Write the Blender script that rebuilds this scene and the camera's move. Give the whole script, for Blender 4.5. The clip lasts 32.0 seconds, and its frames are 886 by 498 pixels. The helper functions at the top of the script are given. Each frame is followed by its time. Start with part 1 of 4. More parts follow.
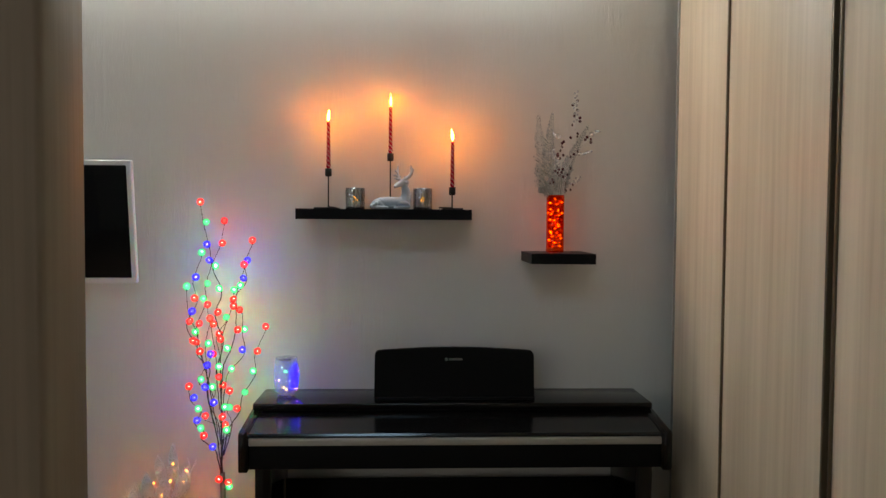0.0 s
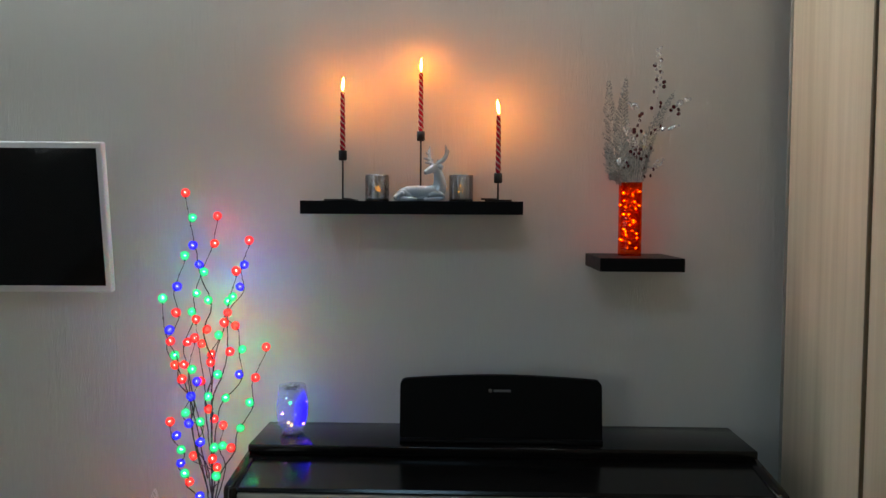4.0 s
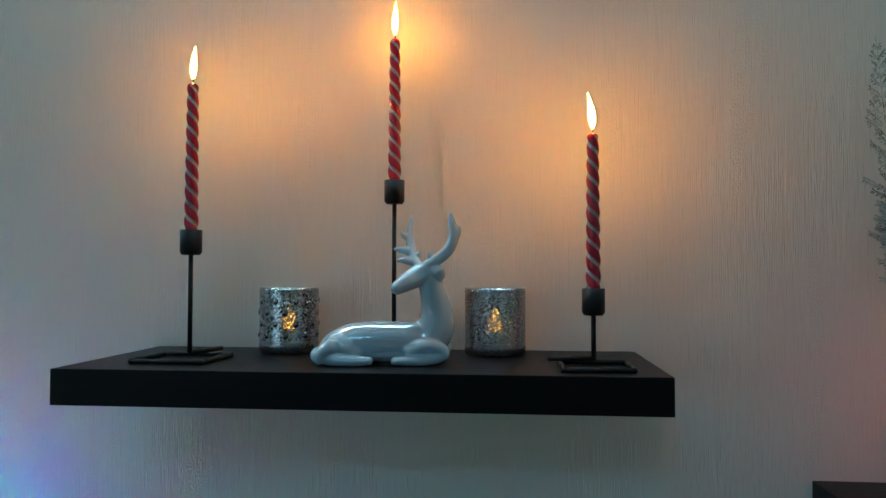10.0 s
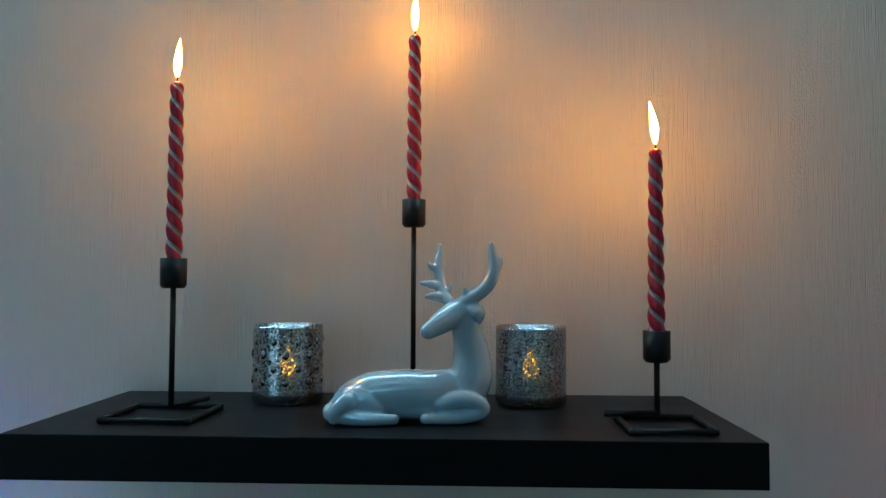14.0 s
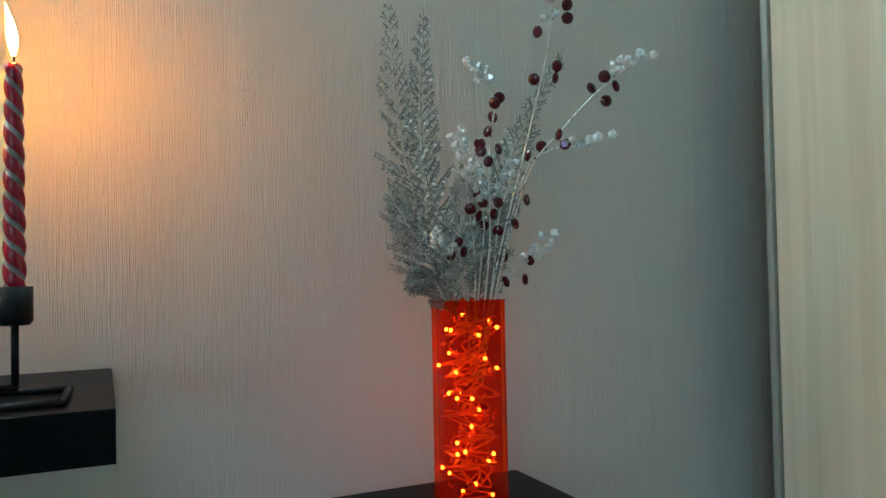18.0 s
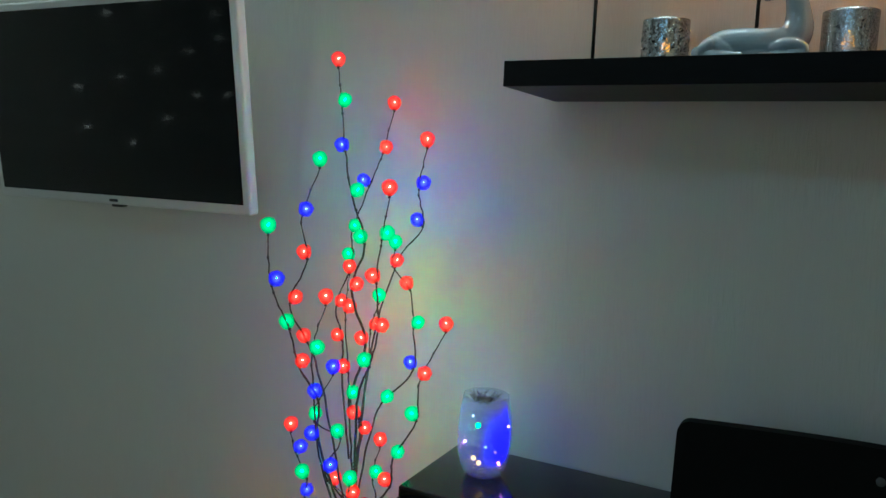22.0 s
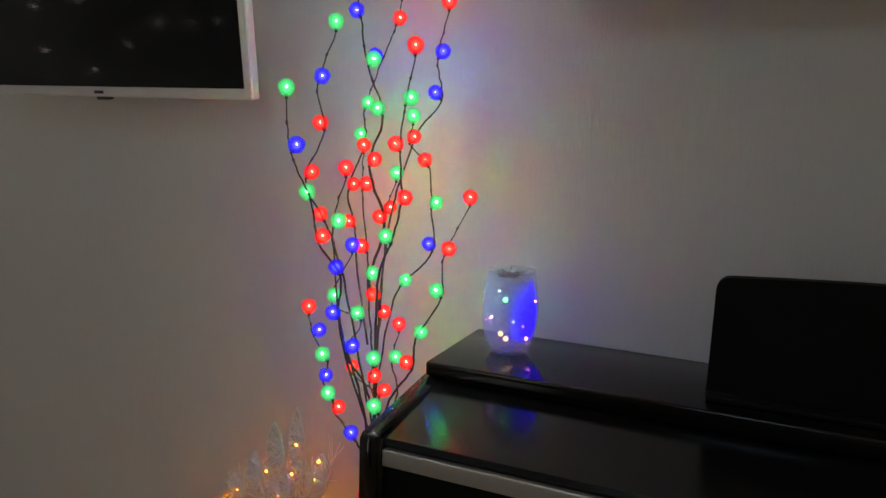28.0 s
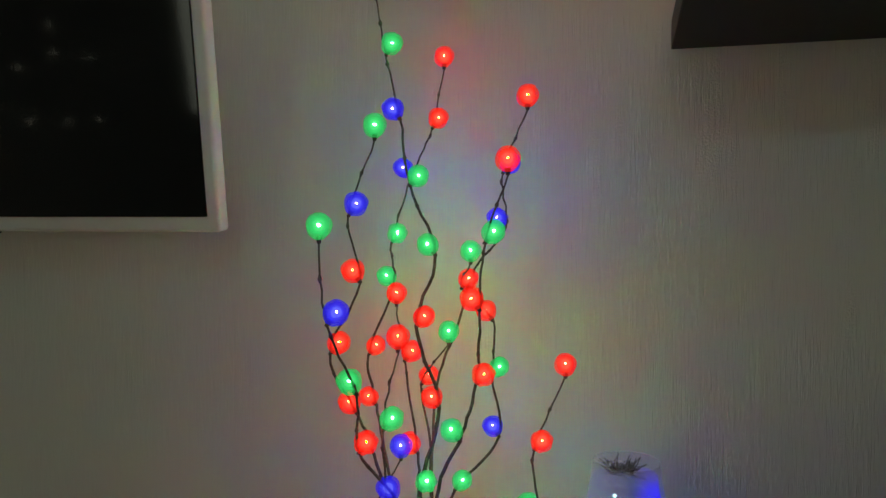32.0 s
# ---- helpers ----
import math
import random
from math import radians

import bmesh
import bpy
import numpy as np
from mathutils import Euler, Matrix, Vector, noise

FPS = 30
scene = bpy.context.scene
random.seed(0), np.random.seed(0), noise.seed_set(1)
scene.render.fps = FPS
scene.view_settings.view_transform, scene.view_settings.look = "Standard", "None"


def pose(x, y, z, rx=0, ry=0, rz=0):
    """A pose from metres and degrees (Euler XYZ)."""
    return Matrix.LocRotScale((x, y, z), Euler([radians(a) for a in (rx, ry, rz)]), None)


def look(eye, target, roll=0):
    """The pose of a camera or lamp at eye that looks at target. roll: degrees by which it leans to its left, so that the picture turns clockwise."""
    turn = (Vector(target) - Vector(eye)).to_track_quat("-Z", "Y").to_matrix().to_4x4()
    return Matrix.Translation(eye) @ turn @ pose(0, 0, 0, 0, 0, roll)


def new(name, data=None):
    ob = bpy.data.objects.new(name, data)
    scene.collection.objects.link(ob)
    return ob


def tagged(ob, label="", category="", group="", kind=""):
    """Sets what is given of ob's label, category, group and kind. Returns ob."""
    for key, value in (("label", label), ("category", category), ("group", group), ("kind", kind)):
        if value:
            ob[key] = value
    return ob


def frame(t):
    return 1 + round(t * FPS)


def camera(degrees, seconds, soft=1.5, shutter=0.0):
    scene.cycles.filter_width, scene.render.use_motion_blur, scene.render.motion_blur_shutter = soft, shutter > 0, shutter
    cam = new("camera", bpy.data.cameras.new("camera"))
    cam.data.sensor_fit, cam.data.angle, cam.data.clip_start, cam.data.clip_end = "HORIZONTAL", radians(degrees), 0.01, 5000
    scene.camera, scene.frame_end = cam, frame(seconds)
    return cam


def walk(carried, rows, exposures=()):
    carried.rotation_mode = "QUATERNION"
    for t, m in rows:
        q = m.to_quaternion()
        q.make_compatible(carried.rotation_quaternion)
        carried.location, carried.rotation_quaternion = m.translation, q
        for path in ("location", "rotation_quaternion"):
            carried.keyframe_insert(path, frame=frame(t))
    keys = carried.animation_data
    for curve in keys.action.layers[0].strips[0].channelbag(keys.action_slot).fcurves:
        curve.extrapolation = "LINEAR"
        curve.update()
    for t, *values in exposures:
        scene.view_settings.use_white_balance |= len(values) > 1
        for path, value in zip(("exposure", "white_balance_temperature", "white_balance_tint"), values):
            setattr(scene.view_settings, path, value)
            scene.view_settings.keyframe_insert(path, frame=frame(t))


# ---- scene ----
cam = camera(61.8, 32.0)
PATH = [
    (0, (-0.001, 0.032, 1.445), (0.08, 2.029, 1.366), 0.4),
    (0.5, (0.014, 0.072, 1.433), (0.072, 2.069, 1.342), 0.3),
    (1, (0.026, 0.109, 1.429), (0.054, 2.106, 1.315), 0.4),
    (1.5, (0.041, 0.133, 1.411), (0.032, 2.129, 1.276), 0.4),
    (2, (0.05, 0.16, 1.406), (0.013, 2.153, 1.251), 0.4),
    (2.5, (0.049, 0.217, 1.39), (0.002, 2.21, 1.24), 0.4),
    (3, (0.044, 0.325, 1.385), (-0.005, 2.32, 1.259), 0.5),
    (3.5, (0.034, 0.449, 1.415), (-0.019, 2.445, 1.306), 0.4),
    (5.5, (0.095, 0.943, 1.494), (0.032, 2.942, 1.436), 0.3),
    (6, (0.089, 1.067, 1.503), (0.043, 3.067, 1.468), 0.4),
    (6.5, (0.083, 1.222, 1.517), (0.051, 3.222, 1.503), 0.4),
    (7, (0.079, 1.362, 1.531), (0.064, 3.362, 1.525), 0.3),
    (7.5, (0.09, 1.464, 1.53), (0.072, 3.464, 1.519), 0.2),
    (8, (0.113, 1.55, 1.534), (0.024, 3.548, 1.537), -0.3),
    (8.5, (0.128, 1.616, 1.534), (-0.008, 3.611, 1.58), -0.1),
    (9, (0.13, 1.679, 1.536), (-0.043, 3.671, 1.592), 0.1),
    (9.5, (0.097, 1.765, 1.546), (-0.085, 3.756, 1.614), 0.2),
    (10, (0.054, 1.868, 1.575), (-0.135, 3.858, 1.639), 0.1),
    (10.5, (0.025, 1.925, 1.594), (-0.159, 3.915, 1.663), -0.0),
    (11, (0.002, 1.927, 1.615), (-0.143, 3.921, 1.669), 0.1),
    (11.5, (-0.016, 1.936, 1.629), (-0.132, 3.932, 1.674), 0.1),
    (12, (-0.024, 1.94, 1.635), (-0.118, 3.937, 1.7), 0.2),
    (12.5, (-0.012, 1.95, 1.645), (-0.141, 3.945, 1.708), -0.1),
    (13, (-0.039, 1.968, 1.637), (-0.117, 3.965, 1.707), 0.4),
    (13.5, (-0.037, 1.987, 1.618), (-0.131, 3.983, 1.702), 0.3),
    (15.5, (0.054, 1.96, 1.592), (0.288, 3.946, 1.632), -0.5),
    (16, (0.1, 1.959, 1.586), (0.504, 3.917, 1.615), -0.8),
    (16.5, (0.136, 1.98, 1.574), (0.731, 3.889, 1.605), -1.0),
    (17, (0.165, 1.984, 1.578), (0.875, 3.854, 1.602), -1.2),
    (17.5, (0.186, 2.01, 1.568), (0.979, 3.846, 1.604), -1.1),
    (18, (0.192, 2.035, 1.567), (1.031, 3.85, 1.616), -1.1),
    (18.5, (0.182, 2.029, 1.567), (0.993, 3.857, 1.62), -0.9),
    (19, (0.189, 1.979, 1.548), (0.866, 3.861, 1.58), -0.4),
    (19.5, (0.201, 1.894, 1.515), (0.616, 3.85, 1.495), 0.1),
    (20, (0.17, 1.794, 1.461), (0.2, 3.792, 1.379), 0.8),
    (20.5, (0.098, 1.727, 1.402), (-0.255, 3.694, 1.311), 1.7),
    (21, (0.056, 1.694, 1.375), (-0.62, 3.571, 1.226), 2.2),
    (21.5, (0.015, 1.632, 1.352), (-0.793, 3.451, 1.157), 2.1),
    (22, (0.028, 1.564, 1.326), (-0.882, 3.33, 1.105), 2.5),
    (22.5, (0.016, 1.501, 1.305), (-0.886, 3.267, 1.044), 2.6),
    (23, (0.028, 1.469, 1.251), (-0.875, 3.227, 0.945), 2.5),
    (23.5, (0.012, 1.464, 1.177), (-0.897, 3.206, 0.804), 2.3),
    (24, (-0.011, 1.44, 1.121), (-0.901, 3.178, 0.691), 2.3),
    (24.5, (-0.008, 1.399, 1.081), (-0.88, 3.131, 0.588), 2.4),
    (26.5, (0.062, 1.318, 1.118), (-0.772, 3.041, 0.539), 2.3),
    (27, (0.039, 1.344, 1.146), (-0.769, 3.102, 0.639), 2.8),
    (27.5, (-0.018, 1.418, 1.16), (-0.802, 3.211, 0.75), 2.8),
    (28, (-0.077, 1.542, 1.176), (-0.871, 3.349, 0.851), 2.0),
    (28.5, (-0.13, 1.657, 1.17), (-0.895, 3.484, 0.89), 1.1),
    (29, (-0.211, 1.741, 1.161), (-0.909, 3.599, 0.917), 0.2),
    (29.5, (-0.326, 1.808, 1.14), (-0.897, 3.712, 0.917), -0.5),
    (30, (-0.395, 1.855, 1.114), (-0.852, 3.793, 0.919), -0.8),
    (30.5, (-0.437, 1.874, 1.111), (-0.789, 3.836, 0.948), -0.7),
    (31, (-0.448, 1.875, 1.127), (-0.755, 3.848, 1.004), -0.5),
    (31.5, (-0.452, 1.851, 1.171), (-0.805, 3.817, 1.075), -0.2),
    (32, (-0.446, 1.802, 1.234), (-0.939, 3.739, 1.146), -0.0),
]
EXPOSURE = [
    (0, 0.1, 8000, 18), (1, 0.0, 8000, 18), (3, 0.02, 6800, 8), (6, -0.4, 7800, 19), (7, -0.4, 7300, 16), (8, -0.33, 5500, -4), (9, -0.28, 5400, -12), (10, -0.28, 5200, -16),
    (12, -0.35, 4850, -24), (13.5, -0.45, 4850, -18), (16, 0.0, 4400, -30), (18, 0.2, 5500, -16), (19, 0.24, 5350, -18), (20, 0.25, 4950, -4), (21, -0.05, 6900, 0), (22, -0.33, 6350, -12),
    (23, -0.52, 8300, 28), (24, -0.42, 6700, -18), (27, -0.08, 6300, 4), (28, -0.36, 8100, 20), (29, -0.7, 5900, -12), (30, -1.05, 8700, 24), (31, -1.05, 6000, -14), (32, -0.85, 9000, 0),
]
walk(cam, [(t, look(eye, target, roll)) for t, eye, target, roll in PATH], EXPOSURE)

# ---------------------------------------------------------------- world
world = bpy.data.worlds.new("world")
scene.world = world
world.use_nodes = True
wn = world.node_tree.nodes
sky = wn.new("ShaderNodeTexSky")
sky.sky_type, sky.sun_disc = "NISHITA", False
sky.sun_elevation, sky.sun_rotation = radians(3), radians(90)
world.node_tree.links.new(sky.outputs[0], wn["Background"].inputs[0])
wn["Background"].inputs[1].default_value = 0.05

# ---------------------------------------------------------------- plan (metres)
WALL, FLOOR, CEIL = 2.786, 0.03, 2.56          # decorated wall, floor, ceiling
LEFT, BACK, WARD = -2.8, -2.4, 0.959           # left wall, back wall, wardrobe front
BAR_GLOW = 17.0
ROOM_GLOW, COVE_GLOW, FLAME_GLOW, BULB_GLOW = 0.20, 65.0, 690.0, 1.0


# ---------------------------------------------------------------- materials
def mat(name):
    m = bpy.data.materials.new(name)
    m.use_nodes = True
    return m, m.node_tree.nodes, m.node_tree.links, m.node_tree.nodes["Principled BSDF"]


def plain(name, col, rough=0.5, metal=0.0, var=0.12, scale=30.0, bump=0.0, spec=0.5, stretch=(1, 1, 1), trans=0.0, coat=0.0):
    """A surface with two scales of variation in colour and roughness, and a fine relief."""
    m, n, l, p = mat(name)
    tc = n.new("ShaderNodeTexCoord")
    mp = n.new("ShaderNodeMapping")
    mp.inputs["Scale"].default_value = stretch
    l.new(tc.outputs["Object"], mp.inputs[0])
    a, b = n.new("ShaderNodeTexNoise"), n.new("ShaderNodeTexNoise")
    a.inputs["Scale"].default_value, b.inputs["Scale"].default_value = scale, scale * 0.13
    a.inputs["Detail"].default_value = 5
    for t in (a, b):
        l.new(mp.outputs[0], t.inputs["Vector"])
    ad = n.new("ShaderNodeMath")
    ad.operation = "ADD"
    l.new(a.outputs[0], ad.inputs[0])
    l.new(b.outputs[0], ad.inputs[1])
    rp = n.new("ShaderNodeValToRGB")
    rp.color_ramp.elements[0].position, rp.color_ramp.elements[1].position = 0.3, 0.75
    rp.color_ramp.elements[0].color = (*[c * (1 - var) for c in col], 1)
    rp.color_ramp.elements[1].color = (*[min(1, c * (1 + var)) for c in col], 1)
    hf = n.new("ShaderNodeMath")
    hf.operation, hf.inputs[1].default_value = "MULTIPLY", 0.5
    l.new(ad.outputs[0], hf.inputs[0])
    l.new(hf.outputs[0], rp.inputs[0])
    l.new(rp.outputs[0], p.inputs["Base Color"])
    mr = n.new("ShaderNodeMapRange")
    mr.inputs[3].default_value, mr.inputs[4].default_value = max(0.02, rough * 0.8), min(1, rough * 1.2)
    l.new(hf.outputs[0], mr.inputs[0])
    l.new(mr.outputs[0], p.inputs["Roughness"])
    p.inputs["Metallic"].default_value = metal
    p.inputs["Specular IOR Level"].default_value = spec
    p.inputs["Transmission Weight"].default_value = trans
    p.inputs["Coat Weight"].default_value = coat
    if bump:
        bp = n.new("ShaderNodeBump")
        bp.inputs["Strength"].default_value, bp.inputs["Distance"].default_value = bump, 0.002
        l.new(a.outputs[0], bp.inputs["Height"])
        l.new(bp.outputs[0], p.inputs["Normal"])
    return m


def wallpaper():
    """Pale greige vinyl paper with fine vertical ribs, dashes and embossed columns."""
    m, n, l, p = mat("ribbed_wallpaper")
    tc = n.new("ShaderNodeTexCoord")

    def streak(sc, detail):
        mp, t = n.new("ShaderNodeMapping"), n.new("ShaderNodeTexNoise")
        mp.inputs["Scale"].default_value = sc
        l.new(tc.outputs["Object"], mp.inputs[0])
        l.new(mp.outputs[0], t.inputs["Vector"])
        t.inputs["Scale"].default_value, t.inputs["Detail"].default_value = 1.0, detail
        return t.outputs[0]

    def op(kind, u, v):
        q = n.new("ShaderNodeMath")
        q.operation = kind
        for i, w in enumerate((u, v)):
            if isinstance(w, float):
                q.inputs[i].default_value = w
            else:
                l.new(w, q.inputs[i])
        return q.outputs[0]

    rib = streak((800, 800, 12), 2)
    dash = streak((860, 860, 24), 2)
    patch = streak((11, 11, 4), 2)
    column = streak((30, 30, 3.5), 2)
    speck = streak((420, 420, 330), 1)
    blotch = streak((1.6, 1.6, 1.2), 4)
    some = op("MAXIMUM", op("MINIMUM", op("MULTIPLY", op("SUBTRACT", patch, 0.42), 5.0), 1.0), 0.12)
    mask = op("MAXIMUM", op("MINIMUM", op("MULTIPLY", op("SUBTRACT", column, 0.55), 7.0), 1.0), 0.0)
    h = op("ADD", op("MULTIPLY", op("MULTIPLY", rib, some), 0.9), op("MULTIPLY", op("MAXIMUM", op("SUBTRACT", dash, 0.52), 0.0), 3.0))
    h = op("ADD", h, op("MULTIPLY", mask, op("MULTIPLY", speck, 1.3)))
    bp = n.new("ShaderNodeBump")
    bp.inputs["Strength"].default_value, bp.inputs["Distance"].default_value = 0.55, 0.0014
    l.new(h, bp.inputs["Height"])
    l.new(bp.outputs[0], p.inputs["Normal"])
    rp = n.new("ShaderNodeValToRGB")
    rp.color_ramp.elements[0].position, rp.color_ramp.elements[1].position = 0.25, 0.8
    rp.color_ramp.elements[0].color, rp.color_ramp.elements[1].color = (0.53, 0.525, 0.495, 1), (0.585, 0.575, 0.545, 1)
    l.new(op("ADD", op("MULTIPLY", rib, 0.5), op("MULTIPLY", blotch, 0.5)), rp.inputs[0])
    l.new(rp.outputs[0], p.inputs["Base Color"])
    p.inputs["Roughness"].default_value = 0.62
    p.inputs["Specular IOR Level"].default_value = 0.35
    return m


def oak(name, dark, light, rough=0.5, axis=2, scale=1.0):
    """Wood with long grain streaks and broader bands along one axis."""
    m, n, l, p = mat(name)
    tc = n.new("ShaderNodeTexCoord")
    info = n.new("ShaderNodeObjectInfo")
    ofs = n.new("ShaderNodeVectorMath")
    ofs.operation = "ADD"
    l.new(tc.outputs["Object"], ofs.inputs[0])
    mul = n.new("ShaderNodeMath")
    mul.operation, mul.inputs[1].default_value = "MULTIPLY", 7.0
    l.new(info.outputs["Random"], mul.inputs[0])
    l.new(mul.outputs[0], ofs.inputs[1])
    outs = []
    for k, (across, along) in enumerate(((9, 0.35), (45, 1.3), (260, 5))):
        mp, t = n.new("ShaderNodeMapping"), n.new("ShaderNodeTexNoise")
        sc = [across * scale] * 3
        sc[axis] = along * scale
        mp.inputs["Scale"].default_value = sc
        l.new(ofs.outputs[0], mp.inputs[0])
        l.new(mp.outputs[0], t.inputs["Vector"])
        t.inputs["Scale"].default_value, t.inputs["Detail"].default_value = 1.0, 3
        outs.append(t.outputs[0])
    mx = n.new("ShaderNodeMath")
    mx.operation, mx.inputs[1].default_value = "MULTIPLY_ADD", 0.45
    l.new(outs[0], mx.inputs[0])
    s2 = n.new("ShaderNodeMath")
    s2.operation, s2.inputs[1].default_value = "MULTIPLY", 0.4
    l.new(outs[1], s2.inputs[0])
    l.new(s2.outputs[0], mx.inputs[2])
    s3 = n.new("ShaderNodeMath")
    s3.operation, s3.inputs[1].default_value = "MULTIPLY_ADD", 0.15
    l.new(outs[2], s3.inputs[0])
    l.new(mx.outputs[0], s3.inputs[2])
    rp = n.new("ShaderNodeValToRGB")
    rp.color_ramp.elements[0].position, rp.color_ramp.elements[1].position = 0.36, 0.64
    rp.color_ramp.elements[0].color, rp.color_ramp.elements[1].color = (*dark, 1), (*light, 1)
    l.new(s3.outputs[0], rp.inputs[0])
    l.new(rp.outputs[0], p.inputs["Base Color"])
    p.inputs["Roughness"].default_value = rough
    bp = n.new("ShaderNodeBump")
    bp.inputs["Strength"].default_value, bp.inputs["Distance"].default_value = 0.25, 0.001
    l.new(outs[2], bp.inputs["Height"])
    l.new(bp.outputs[0], p.inputs["Normal"])
    return m


def glow(name, col, strength):
    m, n, l, p = mat(name)
    n.remove(p)
    e = n.new("ShaderNodeEmission")
    e.inputs[0].default_value, e.inputs[1].default_value = (*col, 1), strength
    l.new(e.outputs[0], n["Material Output"].inputs[0])
    return m


def clear(name, col, body=0.12, rough=0.06, emit=None, strength=0.0, metal=0.0, body_col=None, holes=None):
    """Thin tinted glass: light passes straight through its tint, and the rest is a glossy skin."""
    m, n, l, p = mat(name)
    t = n.new("ShaderNodeBsdfTransparent")
    t.inputs[0].default_value = (*col, 1)
    p.inputs["Base Color"].default_value = (*(body_col or col), 1)
    p.inputs["Roughness"].default_value, p.inputs["Metallic"].default_value = rough, metal
    if emit:
        p.inputs["Emission Color"].default_value, p.inputs["Emission Strength"].default_value = (*emit, 1), strength
    mx = n.new("ShaderNodeMixShader")
    mx.inputs[0].default_value = body
    l.new(t.outputs[0], mx.inputs[1])
    l.new(p.outputs[0], mx.inputs[2])
    if holes:
        tc, no = n.new("ShaderNodeTexCoord"), n.new("ShaderNodeTexNoise")
        l.new(tc.outputs["Object"], no.inputs["Vector"])
        no.inputs["Scale"].default_value, no.inputs["Detail"].default_value = holes, 6
        no.inputs["Roughness"].default_value = 0.75
        rp = n.new("ShaderNodeValToRGB")
        rp.color_ramp.elements[0].position, rp.color_ramp.elements[1].position = 0.440, 0.462
        rp.color_ramp.elements[0].color, rp.color_ramp.elements[1].color = (0.10, 0.10, 0.10, 1), (body, body, body, 1)
        l.new(no.outputs[0], rp.inputs[0])
        l.new(rp.outputs[0], mx.inputs[0])
        r2 = n.new("ShaderNodeValToRGB")
        r2.color_ramp.elements[0].position, r2.color_ramp.elements[1].position = 0.42, 0.58
        r2.color_ramp.elements[0].color, r2.color_ramp.elements[1].color = (0.13, 0.13, 0.14, 1), (*(body_col or col), 1)
        bp = n.new("ShaderNodeBump")
        bp.inputs["Strength"].default_value, bp.inputs["Distance"].default_value = 0.5, 0.0006
        l.new(no.outputs[0], bp.inputs["Height"])
        l.new(bp.outputs[0], p.inputs["Normal"])
        l.new(no.outputs[0], r2.inputs[0])
        l.new(r2.outputs[0], p.inputs["Base Color"])
    l.new(mx.outputs[0], n["Material Output"].inputs[0])
    return m


WALLPAPER = wallpaper()
OAK = oak("pale_oak_veneer", (0.50, 0.40, 0.28), (0.68, 0.57, 0.43), 0.42)
OAK_GAP = plain("door_profile_bronze", (0.12, 0.085, 0.05), 0.4, 0.3)
DOOR_WOOD = oak("brown_door_veneer", (0.16, 0.115, 0.075), (0.27, 0.20, 0.14), 0.45)
LAMINATE = oak("floor_laminate", (0.20, 0.116, 0.055), (0.32, 0.20, 0.105), 0.45, axis=0)
SKIRT = oak("baseboard_wood", (0.17, 0.12, 0.08), (0.30, 0.225, 0.155), 0.45, axis=0)
PAINT = plain("ceiling_paint", (0.78, 0.78, 0.77), 0.7, var=0.03, scale=8)
BACKWALL = plain("plain_wall_paint", (0.56, 0.55, 0.52), 0.7, var=0.05, scale=5, bump=0.1)
BLACKWOOD = plain("black_shelf_foil", (0.005, 0.005, 0.006), 0.40, var=0.3, scale=60, bump=0.12, spec=0.09, stretch=(1, 12, 12))
PIANO = plain("dark_rosewood_foil", (0.004, 0.0035, 0.0035), 0.16, var=0.35, scale=40, bump=0.025, spec=0.30, stretch=(0.6, 14, 14))
PIANO_MATT = plain("black_matt_panel", (0.005, 0.005, 0.005), 0.6, var=0.2, scale=90, bump=0.1, spec=0.06)
TRIM = plain("satin_champagne_trim", (0.30, 0.28, 0.245), 0.5, 0.25, 0.1, 160, 0.05, stretch=(0.02, 1, 1))
STEEL = plain("brushed_aluminium", (0.56, 0.53, 0.48), 0.38, 0.75, 0.08, 160, 0.05, stretch=(0.02, 1, 1))
IRON = plain("black_powder_iron", (0.007, 0.007, 0.008), 0.42, 0.0, 0.2, 400, 0.15, spec=0.16)
WAX = plain("red_wax", (0.28, 0.004, 0.022), 0.18, var=0.15, scale=120, bump=0.08)
SILVER_WAX = plain("silver_glitter_wax", (0.30, 0.235, 0.265), 0.30, 0.5, 0.6, 900, 0.4)
WICK = plain("burnt_wick", (0.02, 0.016, 0.012), 0.9)
PORCELAIN = plain("white_glazed_porcelain", (0.34, 0.42, 0.49), 0.05, var=0.03, scale=12, spec=0.8, coat=1.0)
MERCURY = clear("mercury_glass", (0.92, 0.88, 0.82), body=0.97, rough=0.10, metal=1.0, body_col=(0.50, 0.54, 0.59), holes=380)
MERCURY_B = clear("mercury_glass_smoky", (0.86, 0.86, 0.86), body=0.95, rough=0.10, metal=1.0, body_col=(0.45, 0.48, 0.53), holes=460)
GLASS = clear("clear_glass", (0.97, 0.98, 0.98), body=0.10, rough=0.03, body_col=(0.8, 0.85, 0.85))
FROST = clear("frosted_iridescent_glass", (0.94, 0.95, 1.0), body=0.08, rough=0.12, body_col=(0.62, 0.66, 0.78))
fn, fl = FROST.node_tree.nodes, FROST.node_tree.links
haze = fn.new("ShaderNodeBsdfTranslucent")
haze.inputs[0].default_value = (0.85, 0.88, 0.95, 1)
fmix = fn.new("ShaderNodeMixShader")
fmix.inputs[0].default_value = 0.10
fl.new(fn["Mix Shader"].outputs[0], fmix.inputs[1])
fl.new(haze.outputs[0], fmix.inputs[2])
fl.new(fmix.outputs[0], fn["Material Output"].inputs[0])
ORANGE = clear("orange_red_glass", (1.0, 0.33, 0.05), body=0.20, rough=0.05, body_col=(0.34, 0.016, 0.003))
